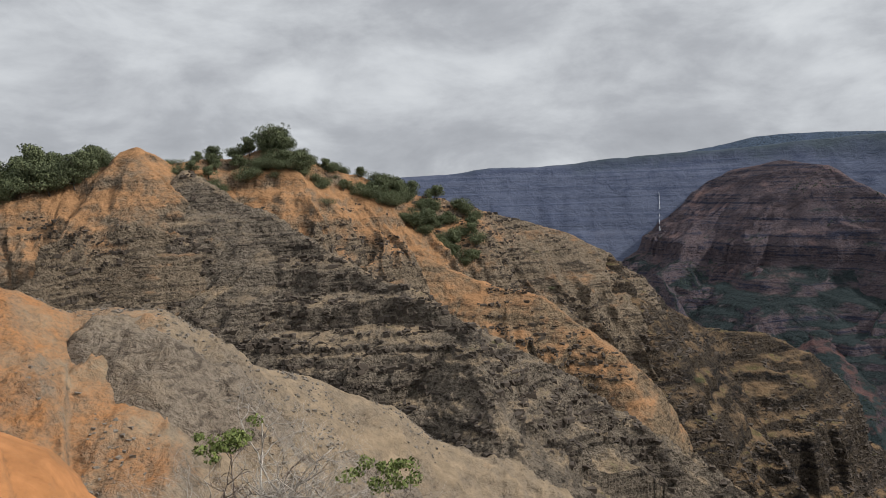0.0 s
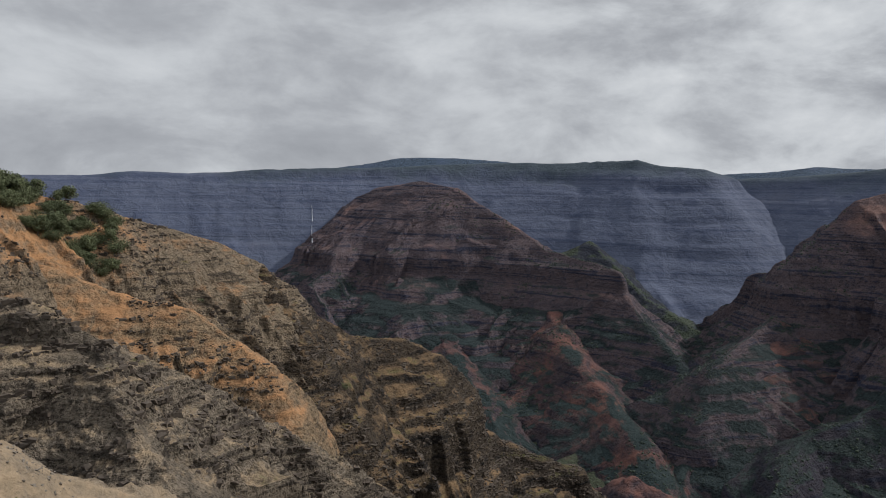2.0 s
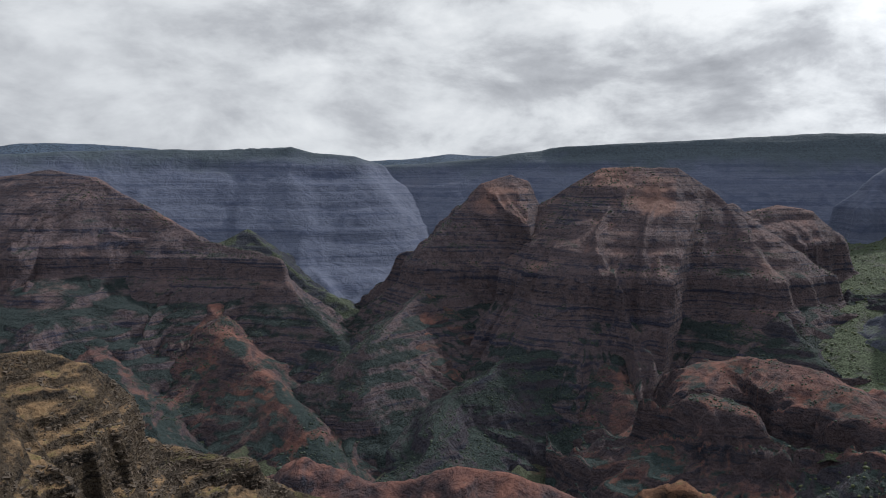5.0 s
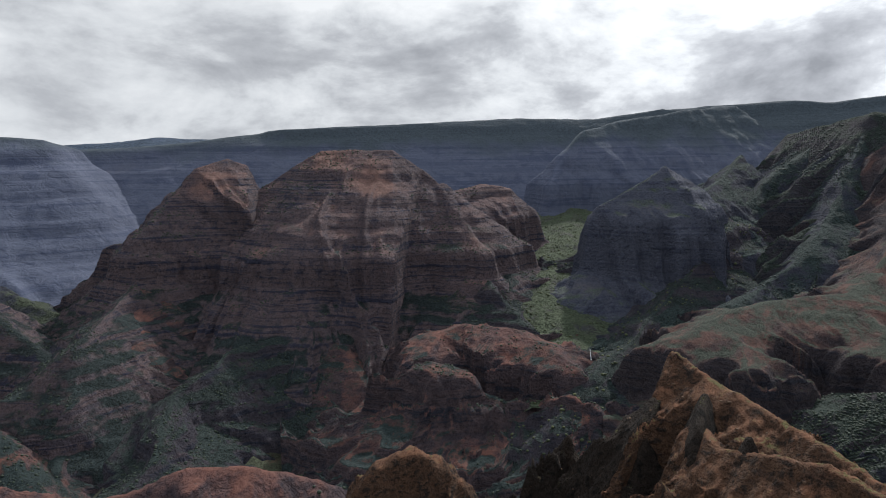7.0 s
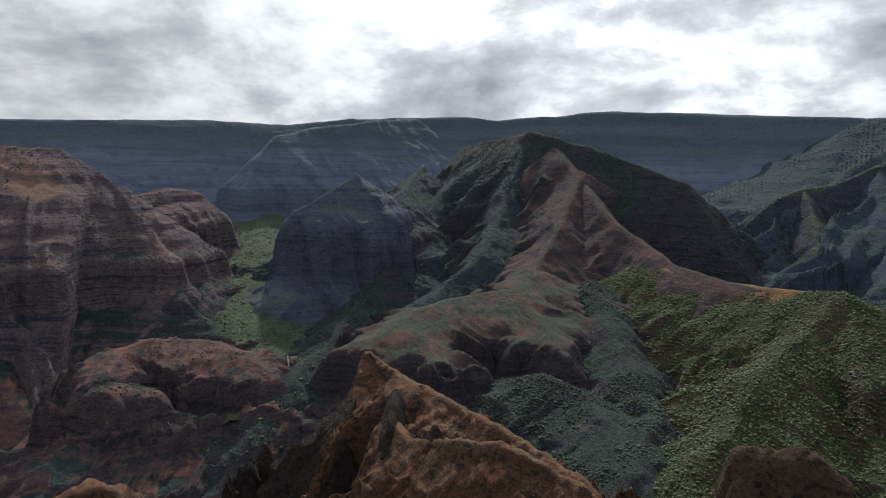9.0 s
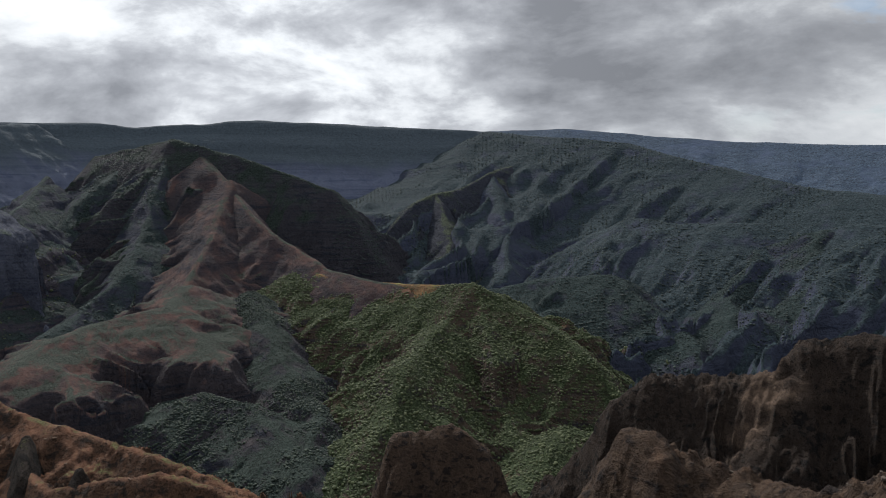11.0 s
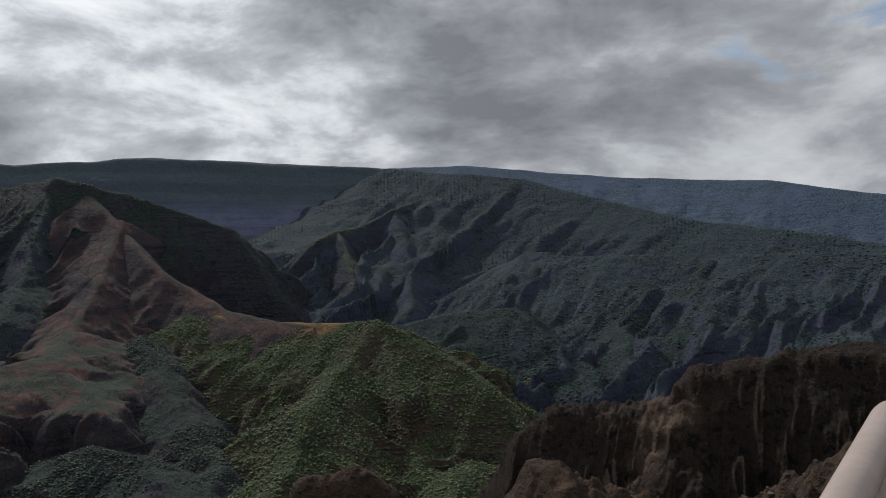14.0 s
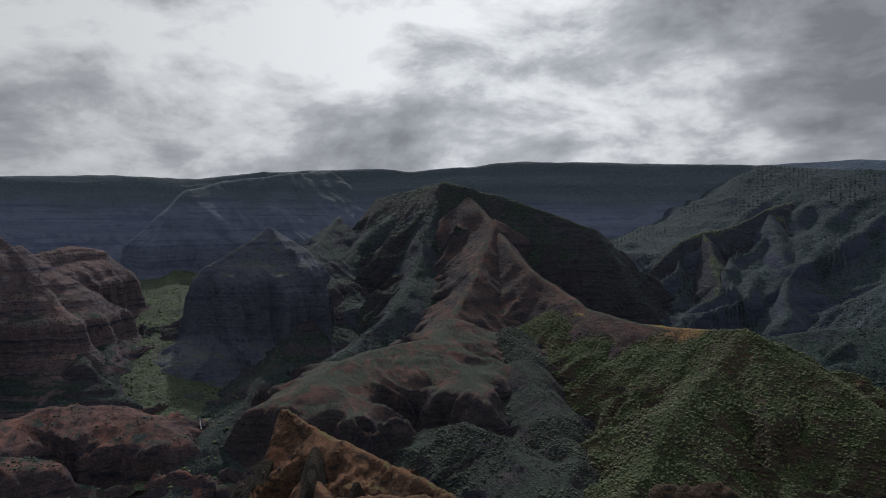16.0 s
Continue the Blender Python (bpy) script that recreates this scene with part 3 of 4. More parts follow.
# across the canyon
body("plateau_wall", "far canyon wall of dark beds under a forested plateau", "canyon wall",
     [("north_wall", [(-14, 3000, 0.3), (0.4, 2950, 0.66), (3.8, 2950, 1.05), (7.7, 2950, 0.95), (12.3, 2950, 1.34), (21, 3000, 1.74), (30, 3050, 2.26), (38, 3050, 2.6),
       (41.8, 3000, 2.75), (43.5, 3000, 2.35), (46.7, 3000, 2.1), (48.5, 3100, 1.5)], HAZY_BEDS, {}),
      ("east_wall", [(48.0, 3200, 1.4), (51.2, 3200, 1.5), (56.9, 3200, 2.0), (63, 3200, 2.85), (69, 3200, 3.15), (81, 3250, 3.6), (87, 3300, 3.45)], HAZY_BEDS, {}),
      ("south_wall", [(86, 3300, 3.4), (91, 3300, 3.9), (101, 3300, 4.35), (103.2, 3300, 4.1), (111.7, 3300, 4.8), (124, 3250, 4.35), (130.5, 3200, 4.0)], HAZY_BEDS, {}),
      ("long_slope", [(129.5, 3200, 4.0), (140.3, 3000, 3.0), (146.3, 2800, 1.3), (152.4, 2600, -0.2), (164, 2350, -1.9), (176, 2200, -3)], HAZY_FOREST, dict(fall=0.5, foot=0.35, ledges=0.1, bands=0.0, ribs=0.2, rib=160))],
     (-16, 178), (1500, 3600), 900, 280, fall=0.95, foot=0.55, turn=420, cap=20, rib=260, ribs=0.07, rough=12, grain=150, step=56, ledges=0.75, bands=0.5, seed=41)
body("striped_spur", "spur of red and grey beds below the plateau", "spur",
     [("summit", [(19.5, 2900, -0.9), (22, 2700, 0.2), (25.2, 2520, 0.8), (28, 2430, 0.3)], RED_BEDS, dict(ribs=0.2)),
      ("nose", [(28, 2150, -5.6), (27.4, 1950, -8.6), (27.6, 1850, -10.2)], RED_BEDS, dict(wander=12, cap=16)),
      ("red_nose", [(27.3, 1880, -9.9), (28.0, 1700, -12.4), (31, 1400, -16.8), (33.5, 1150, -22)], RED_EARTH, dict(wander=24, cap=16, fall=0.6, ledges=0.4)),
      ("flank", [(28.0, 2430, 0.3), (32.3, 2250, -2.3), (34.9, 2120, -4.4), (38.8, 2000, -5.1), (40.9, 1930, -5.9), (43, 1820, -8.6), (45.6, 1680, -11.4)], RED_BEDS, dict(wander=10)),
      ("red_foot", [(36.2, 1900, -8.2), (37, 1750, -10.4), (38.7, 1600, -12.9), (41, 1450, -15.2), (43.4, 1330, -17.3), (45.6, 1150, -21.5)], RED_EARTH, dict(fall=0.6, wander=22, ledges=0.3, cap=16)),
      ("west_foot", [(22, 2500, -2), (18.6, 2250, -4.8), (16.5, 2100, -6.6), (20, 1800, -11.5), (24, 1500, -16)], RED_BEDS, dict(wander=30)),
      ("side_slope", [(38.5, 2500, -3.6), (40.6, 2380, -5.6), (42.9, 2280, -7.8), (46.6, 2100, -9.9)], SUNLIT_GREEN, dict(fall=0.55, ledges=0.4, cliffs=()))],
     (6, 54), (950, 3000), 620, 560, fall=0.7, foot=0.42, turn=340, cap=6, rib=130, ribs=0.34, rough=9, grain=70, step=34, ledges=0.8, bands=0.6, seed=43, cliffs=((-200, 34),))
body("mesa", "stepped pyramid of red basalt beds", "mesa",
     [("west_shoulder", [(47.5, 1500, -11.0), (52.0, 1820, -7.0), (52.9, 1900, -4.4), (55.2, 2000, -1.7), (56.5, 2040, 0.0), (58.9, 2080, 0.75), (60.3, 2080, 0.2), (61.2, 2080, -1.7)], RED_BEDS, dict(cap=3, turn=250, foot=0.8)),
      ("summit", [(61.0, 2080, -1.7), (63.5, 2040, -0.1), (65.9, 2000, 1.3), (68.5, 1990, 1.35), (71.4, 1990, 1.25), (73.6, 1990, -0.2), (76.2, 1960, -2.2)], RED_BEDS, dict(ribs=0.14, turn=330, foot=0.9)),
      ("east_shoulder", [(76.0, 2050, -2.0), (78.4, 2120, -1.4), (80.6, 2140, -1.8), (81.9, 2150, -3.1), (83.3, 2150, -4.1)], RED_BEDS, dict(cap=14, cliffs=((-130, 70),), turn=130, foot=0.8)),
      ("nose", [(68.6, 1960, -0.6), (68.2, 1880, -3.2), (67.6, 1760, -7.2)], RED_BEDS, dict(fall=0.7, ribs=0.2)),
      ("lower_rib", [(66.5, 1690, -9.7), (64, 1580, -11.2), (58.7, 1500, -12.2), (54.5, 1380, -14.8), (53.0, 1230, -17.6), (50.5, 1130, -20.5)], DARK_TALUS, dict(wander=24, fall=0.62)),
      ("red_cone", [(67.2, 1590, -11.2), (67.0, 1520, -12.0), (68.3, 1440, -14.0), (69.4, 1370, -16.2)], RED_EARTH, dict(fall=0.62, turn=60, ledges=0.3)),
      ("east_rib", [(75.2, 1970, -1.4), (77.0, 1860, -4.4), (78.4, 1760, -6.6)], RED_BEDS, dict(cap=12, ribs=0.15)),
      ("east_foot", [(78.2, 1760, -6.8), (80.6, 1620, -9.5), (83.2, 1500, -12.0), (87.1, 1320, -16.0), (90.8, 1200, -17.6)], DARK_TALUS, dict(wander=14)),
      ("foot", [(52.0, 1800, -7.4), (51.0, 1600, -11.2), (47.6, 1480, -14.6), (46.5, 1300, -18.6)], RED_EARTH, dict(wander=22, fall=0.6)),
      ("scrub_rib", [(73.5, 1480, -13.4), (72.4, 1330, -16.4), (69.3, 1180, -19.8), (66, 1050, -23)], DARK_TALUS, dict(wander=20, fall=0.5))],
     (40, 94), (950, 2700), 700, 600, fall=0.7, foot=0.42, turn=350, cap=6, rib=120, ribs=0.30, rough=9, grain=70, step=34, ledges=0.85, bands=0.6, seed=47, cliffs=((-212, 44),))
body("red_bench", "low red earth bench with dark cliff sides on the canyon floor", "bench",
     [("ridge_line", [(73.4, 1330, -14.8), (74.6, 1400, -13.3), (76.7, 1420, -12.5), (81.1, 1380, -12.9), (83.3, 1320, -14.1), (86.3, 1230, -16.1), (89.6, 1160, -17.4)], RED_EARTH, dict(wander=12)),
      ("rim", [(74.2, 1260, -15.4), (78.5, 1230, -16.6), (82.9, 1210, -17.1), (89.2, 1150, -17.5)], RED_EARTH, dict(wander=12, cap=10, fall=0.3))],
     (62, 98), (880, 1600), 400, 260, fall=0.34, foot=0.5, turn=150, cap=6, rib=70, ribs=0.6, rough=6, grain=45, step=20, ledges=0.5, bands=0.3, seed=53, cliffs=((-352, 62),))
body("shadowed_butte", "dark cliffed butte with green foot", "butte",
     [("top", [(86.6, 1800, -4.6), (87.4, 1820, -3.2), (90.9, 1870, -1.2), (92.2, 1900, -0.2), (94.9, 1960, -1.9), (95.6, 2000, -3.6)], SHADED_BEDS, dict(ribs=0.3)),
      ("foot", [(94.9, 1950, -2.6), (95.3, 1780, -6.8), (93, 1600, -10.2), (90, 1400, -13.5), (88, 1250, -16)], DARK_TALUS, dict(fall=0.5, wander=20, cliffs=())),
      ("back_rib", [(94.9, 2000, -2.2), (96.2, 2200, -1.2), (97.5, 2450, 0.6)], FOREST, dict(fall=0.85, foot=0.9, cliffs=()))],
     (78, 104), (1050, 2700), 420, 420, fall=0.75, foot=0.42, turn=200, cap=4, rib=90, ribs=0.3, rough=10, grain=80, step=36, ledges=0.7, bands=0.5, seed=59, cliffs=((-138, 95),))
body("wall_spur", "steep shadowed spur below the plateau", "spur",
     [("nose", [(83.9, 2500, -1.2), (84.5, 2600, 0.8), (86.2, 2700, 2.6), (89.2, 2850, 3.3)], HAZY_BEDS, {}), ("slope", [(88.5, 2820, 3.2), (92.5, 2950, 3.8), (97, 3200, 4.1)], HAZY_BEDS, dict(wander=20))],
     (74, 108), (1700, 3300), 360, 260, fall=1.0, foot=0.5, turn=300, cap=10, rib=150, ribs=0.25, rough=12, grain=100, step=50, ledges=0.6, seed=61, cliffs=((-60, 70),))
body("red_hill", "big hill of red earth and forest", "hill",
     [("summit", [(100.6, 2750, 2.0), (102.8, 2500, 2.5), (105.8, 2300, 3.3), (110.2, 2150, 2.2), (114, 2080, 0.8), (117.4, 2020, -0.5), (119.1, 1960, -2.9), (120.2, 1920, -5.3), (120.8, 1880, -9)], RED_FOREST, dict(steep=(1.0, 1.5))),
      ("red_crest", [(107.8, 2190, 2.0), (109.3, 2070, 0.3), (111.2, 1900, -2.2), (113.4, 1780, -4.3), (116.4, 1640, -6.6), (120.9, 1540, -7.7), (124.7, 1480, -8.2)], RED_SLOPE, dict(fall=0.8, ledges=0.15, wander=8, ribs=0.35)),
      ("red_rib", [(109.6, 2040, 0.2), (108.7, 1820, -3.6), (107, 1650, -6.4), (105.3, 1500, -8.9)], RED_SLOPE, dict(fall=0.75, ledges=0.15, wander=12, ribs=0.35)),
      ("green_rib", [(105.5, 2280, 2.3), (103.9, 1950, -3.6), (101.0, 1750, -7), (97, 1550, -10.2), (92, 1380, -13.2), (88.5, 1250, -16.2)], FOREST, dict(wander=20)),
      ("side_rib", [(102.8, 2480, 1.8), (98.9, 2250, -1.6), (97.2, 2050, -4.6), (95.4, 1800, -8.4), (90.5, 1500, -12)], FOREST, dict(wander=20, fall=0.6))],
     (80, 132), (1050, 2800), 560, 420, fall=0.74, foot=0.5, turn=280, cap=6, rib=150, ribs=0.5, rough=14, grain=100, step=36, ledges=0.35, seed=67)
body("red_table", "red earth table with dark cliff sides", "bench",
     [("top", [(95.6, 1290, -11.9), (96.8, 1350, -11.0), (99.5, 1420, -10.1), (102.2, 1450, -9.5), (105.3, 1470, -9.0), (106.5, 1560, -7.6)], RED_SLOPE, dict(wander=8)),
      ("front", [(105.3, 1460, -9.1), (107.2, 1330, -11.6), (109.5, 1220, -13.6)], RED_SLOPE, dict(wander=8, fall=0.45)),
      ("scrub_spur", [(107, 1180, -15.6), (110.5, 1120, -16.6), (113, 1000, -19.5), (115, 900, -22)], SCRUB_SLOPE, dict(wander=16, fall=0.5, cliffs=()))],
     (88, 120), (850, 1850), 400, 300, fall=0.36, foot=0.5, turn=180, cap=8, rib=80, ribs=0.4, rough=5, grain=50, step=24, ledges=0.3, seed=71, cliffs=((-300, 64),))
body("green_ridge", "ridge covered in green forest, sunlight in its colour", "ridge",
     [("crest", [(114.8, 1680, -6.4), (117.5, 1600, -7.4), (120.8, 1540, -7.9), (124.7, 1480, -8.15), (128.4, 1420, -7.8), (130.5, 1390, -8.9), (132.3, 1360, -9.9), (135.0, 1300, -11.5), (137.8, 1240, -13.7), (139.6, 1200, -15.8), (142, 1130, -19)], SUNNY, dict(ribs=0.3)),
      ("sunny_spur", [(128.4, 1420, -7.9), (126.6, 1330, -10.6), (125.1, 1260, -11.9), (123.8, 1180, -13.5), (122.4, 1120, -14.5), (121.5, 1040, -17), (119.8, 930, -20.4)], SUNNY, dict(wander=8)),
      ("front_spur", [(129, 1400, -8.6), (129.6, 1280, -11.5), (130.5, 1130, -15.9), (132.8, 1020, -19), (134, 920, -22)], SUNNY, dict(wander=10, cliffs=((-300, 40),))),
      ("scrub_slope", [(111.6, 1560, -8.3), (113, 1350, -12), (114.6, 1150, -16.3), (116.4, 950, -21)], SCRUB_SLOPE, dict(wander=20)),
      ("bare_rim", [(115.4, 1655, -6.75), (117.5, 1600, -7.25), (120.8, 1540, -7.75), (123.4, 1500, -7.95), (126, 1460, -8.0)], SUNLIT_RIM, dict(fall=0.9, cap=7, ribs=0.3, rough=3))],
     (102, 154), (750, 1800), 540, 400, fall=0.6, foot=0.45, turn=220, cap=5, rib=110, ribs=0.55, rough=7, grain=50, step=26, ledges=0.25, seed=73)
body("green_spur", "forested spur below the plateau with bright edge", "spur",
     [("crest", [(132, 2900, 1.6), (129.7, 2700, 0.9), (127.5, 2580, -0.4), (125.2, 2500, -0.8), (123.8, 2440, -1.5), (122.6, 2380, -2.6), (120.4, 2300, -5.0), (119, 2150, -8)], SUNLIT_GREEN, dict(steep=(1.2, 1.0))),
      ("side", [(125.4, 2480, -1.0), (127.0, 2250, -4.6), (126.0, 2050, -7.2)], SUNLIT_GREEN, dict(wander=20)),
      ("side", [(129.7, 2680, 0.6), (131, 2350, -3.4), (130.5, 2050, -7)], HAZY_FOREST, dict(wander=20))],
     (110, 142), (1500, 3000), 320, 260, fall=0.8, foot=0.5, turn=250, cap=6, rib=120, ribs=0.5, rough=10, grain=90, step=40, ledges=0.45, seed=79)
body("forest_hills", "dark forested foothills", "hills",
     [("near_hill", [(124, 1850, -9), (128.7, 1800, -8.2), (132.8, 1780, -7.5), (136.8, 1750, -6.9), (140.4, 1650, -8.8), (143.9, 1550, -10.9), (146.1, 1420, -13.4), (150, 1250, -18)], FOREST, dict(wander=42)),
      ("far_hill", [(136.5, 2350, -4.6), (138.5, 2250, -3.6), (140.3, 2200, -2.6), (144.2, 2100, -3.0), (149.7, 2000, -2.9), (152.5, 1950, -3.7), (155.6, 1900, -2.8), (164, 1800, -2.6), (178, 1700, -3)], HAZY_FOREST, {}),
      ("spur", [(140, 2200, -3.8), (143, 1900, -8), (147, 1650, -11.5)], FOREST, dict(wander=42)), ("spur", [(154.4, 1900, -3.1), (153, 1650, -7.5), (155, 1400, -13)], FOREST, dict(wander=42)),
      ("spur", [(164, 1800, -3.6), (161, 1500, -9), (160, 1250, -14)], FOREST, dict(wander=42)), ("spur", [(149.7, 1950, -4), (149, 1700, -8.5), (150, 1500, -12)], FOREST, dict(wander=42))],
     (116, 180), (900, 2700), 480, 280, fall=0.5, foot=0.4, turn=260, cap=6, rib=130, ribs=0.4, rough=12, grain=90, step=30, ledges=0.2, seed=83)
body("green_valley", "bright green side valley between the buttes", "valley",
     [("floor", [(85.4, 2500, -3.4), (84.7, 2100, -6.2), (83.4, 1800, -9.4), (84.8, 1550, -12.8), (88.5, 1300, -16.6)], MEADOW, {})],
     (74, 94), (1200, 2600), 240, 220, fall=0.17, foot=0.3, turn=160, cap=6, rib=60, ribs=0.4, rough=9, grain=60, step=20, ledges=0.2, seed=101)
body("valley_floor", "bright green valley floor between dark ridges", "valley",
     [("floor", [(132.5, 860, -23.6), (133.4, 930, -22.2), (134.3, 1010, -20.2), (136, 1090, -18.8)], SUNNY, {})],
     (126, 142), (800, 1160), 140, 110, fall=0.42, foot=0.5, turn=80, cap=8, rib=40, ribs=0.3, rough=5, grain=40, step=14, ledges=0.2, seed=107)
body("far_ridge", "far forested ridge on the skyline, blue haze in its colour", "ridge",
     [("slope", [(122, 4500, 3.6), (130, 4500, 4.1), (135.4, 4500, 4.2), (139.8, 4450, 3.75), (146.7, 4400, 3.1), (152.7, 4350, 2.73), (158, 4300, 2.5), (163.8, 4250, 1.5), (176, 4200, 0)], FAR_HAZE, {})],
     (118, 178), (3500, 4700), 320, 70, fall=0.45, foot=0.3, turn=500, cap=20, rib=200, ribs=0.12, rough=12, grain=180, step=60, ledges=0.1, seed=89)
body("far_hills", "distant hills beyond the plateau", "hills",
     [("hill", [(14, 4300, 1.0), (20, 4300, 1.8), (23.5, 4200, 2.5), (28, 4200, 2.6), (34, 4200, 2.2)], FAR_HAZE, {}), ("hill", [(46, 4500, 1.5), (51, 4500, 1.9), (54, 4400, 2.25), (58, 4400, 2.1)], FAR_HAZE, {})],
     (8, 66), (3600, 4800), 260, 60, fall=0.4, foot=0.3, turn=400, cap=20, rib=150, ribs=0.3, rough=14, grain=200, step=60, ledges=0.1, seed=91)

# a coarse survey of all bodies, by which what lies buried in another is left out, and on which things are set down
S_B, S_R = np.arange(-62, 184.1, 0.6), 8 * np.exp(np.arange(0, 6.42, 0.012))
SURVEY = []
for name, label, category, parts, bearings, reaches, nb, nr, shape in BODIES:
    b0, b1 = np.searchsorted(S_B, bearings)
    r0, r1 = np.searchsorted(S_R, reaches)
    BB, RR = np.meshgrid(np.radians(S_B[b0:b1]), S_R[r0:r1])
    full = np.full((len(S_R), len(S_B)), -9999.0, np.float32)
    full[r0:r1, b0:b1] = np.max(part_heights(RR * np.sin(BB), RR * np.cos(BB), parts, shape), axis=0)
    SURVEY.append(full)
SURVEY = np.array(SURVEY)


def surveyed(x, y, table):
    b = np.degrees(np.arctan2(x, y))
    b = np.where(b < -90, b + 360, b)
    i = np.clip(np.rint((b + 62) / 0.6), 0, len(S_B) - 1).astype(int)
    k = np.clip(np.rint(np.log(np.hypot(x, y) / 8) / 0.012), 0, len(S_R) - 1).astype(int)
    return table[k, i]


gx, gy = fan((-180, 180), (0.05, 4900), 480, 280)
gz = floor_height(gx, gy)
bearing = np.degrees(np.arctan2(gx, gy))
fronted = ((bearing > -60) | (bearing < -178)) & (np.hypot(gx, gy) > 12) & (np.hypot(gx, gy) < 4700)
open_ground = ~fronted | (gz > surveyed(gx, gy, SURVEY.max(0)) - 0.05 * np.hypot(gx, gy) - 6)
ground = sheet("ground", gx, gy, gz, open_ground, VALLEY)
tagged(ground, "scrubby red and green canyon floor below the lookout", "ground", kind="structure")

PART_MESHES = {}
for n, (name, label, category, parts, bearings, reaches, nb, nr, shape) in enumerate(BODIES):
    x, y = fan(bearings, reaches, int(0.74 * nb), int(0.74 * nr))
    heights = part_heights(x, y, parts, shape)
    others = np.maximum(surveyed(x, y, np.delete(SURVEY, n, 0).max(0)) - 0.025 * np.hypot(x, y) - 2, floor_height(x, y) - 0.012 * np.hypot(x, y) - 1)
    thing = tagged(new(name), label, category)
    for k, (part_name, crest, material, own) in enumerate(parts):
        rest = np.max([others] + [h - 0.004 * np.hypot(x, y) - 0.3 for m, h in enumerate(heights) if m != k], axis=0)
        stretch = sheet(part_name, x, y, heights[k], heights[k] > rest, material)
        stretch.parent = thing
        PART_MESHES.setdefault(name, []).append(stretch)


# ---- plants, water, loose stones and the rail ----
def part(name, bm, material, parent=None, label="", smooth=True):
    me = bpy.data.meshes.new(name)
    bm.to_mesh(me)
    bm.free()
    me.materials.append(material)
    if smooth:
        me.polygons.foreach_set("use_smooth", np.full(len(me.polygons), True))
    ob = new(name, me)
    ob.parent = parent
    return tagged(ob, label)


def tube(bm, points, radii, sides=7):
    """A bent round stem through the points."""
    rings = []
    for i, p in enumerate(points):
        a, b = points[max(i - 1, 0)], points[min(i + 1, len(points) - 1)]
        d = (b - a).normalized()
        u = d.orthogonal().normalized()
        if rings:
            u = (last - last.dot(d) * d).normalized()
        last = u
        w = d.cross(u)
        rings.append([bm.verts.new(p + radii[i] * (math.cos(k) * u + math.sin(k) * w)) for k in (2 * math.pi * j / sides for j in range(sides))])
    for r, s in zip(rings, rings[1:]):
        for j in range(sides):
            bm.faces.new((r[j], r[(j + 1) % sides], s[(j + 1) % sides], s[j]))
    bm.faces.new(rings[0][::-1])
    bm.faces.new(rings[-1])


def leaf_material(name, dark, light, rough=0.7):
    m = bpy.data.materials.new(name)
    m.use_nodes = True
    t = m.node_tree
    b = t.nodes["Principled BSDF"]
    isle = t.nodes.new("ShaderNodeNewGeometry").outputs["Random Per Island"]
    one = t.nodes.new("ShaderNodeObjectInfo").outputs["Random"]
    co = t.nodes.new("ShaderNodeTexCoord").outputs["Object"]
    n = noise_node(t, co, 1.3, 4, 0.6)
    f = math_node(t, "ADD", math_node(t, "MULTIPLY", isle, 0.55), math_node(t, "ADD", math_node(t, "MULTIPLY", one, 0.2), math_node(t, "MULTIPLY", n, 0.35)))
    link(t, ramp(t, f, [(0.15, dark), (0.75, light)]), b.inputs["Base Color"])
    b.inputs["Roughness"].default_value, b.inputs["Specular IOR Level"].default_value = rough, 0.25
    return m


BARK = plain_material("grey brown bark", (0.10, 0.075, 0.06), 0.9, scale=6, spread=0.5, bump=0.6)
DEAD_WOOD = plain_material("bleached dead wood", (0.42, 0.38, 0.33), 0.9, scale=9, spread=0.4, bump=0.5)
LEAVES = leaf_material("dark green leaves", (0.032, 0.045, 0.022), (0.140, 0.158, 0.078))
FRESH = leaf_material("fresh green leaves", (0.065, 0.090, 0.022), (0.18, 0.215, 0.062))
# Scrub greens: sunlight painted into the second, a haze tint into the others.
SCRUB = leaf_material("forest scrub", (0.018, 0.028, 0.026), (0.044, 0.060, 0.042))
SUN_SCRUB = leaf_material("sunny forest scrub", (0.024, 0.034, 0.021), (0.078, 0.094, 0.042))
HAZY_SCRUB = leaf_material("dusky forest scrub", (0.021, 0.031, 0.033), (0.038, 0.053, 0.049))
STONE = plain_material("loose brown stones", (0.072, 0.055, 0.042), 0.95, scale=1.5, spread=0.55, bump=0.8)
DARK_STONE = plain_material("dark brown broken rock", (0.070, 0.054, 0.041), 0.95, scale=0.8, spread=0.5, bump=0.8)
RUST_STONE = plain_material("loose rust brown stones", (0.11, 0.068, 0.045), 0.95, scale=2, spread=0.5, bump=0.8)
PALE_STONE = plain_material("loose pale stones", (0.175, 0.150, 0.122), 0.95, scale=3, spread=0.5, bump=0.8)
WATER = plain_material("white falling water", (0.42, 0.45, 0.50), 0.5, scale=0.3, spread=0.25)
PAINT = plain_material("worn beige painted steel", (0.33, 0.265, 0.235), 0.55, scale=5, spread=0.12, bump=0.15)
WIRE = plain_material("galvanised wire", (0.36, 0.35, 0.33), 0.45, 0.8, scale=30, spread=0.3)


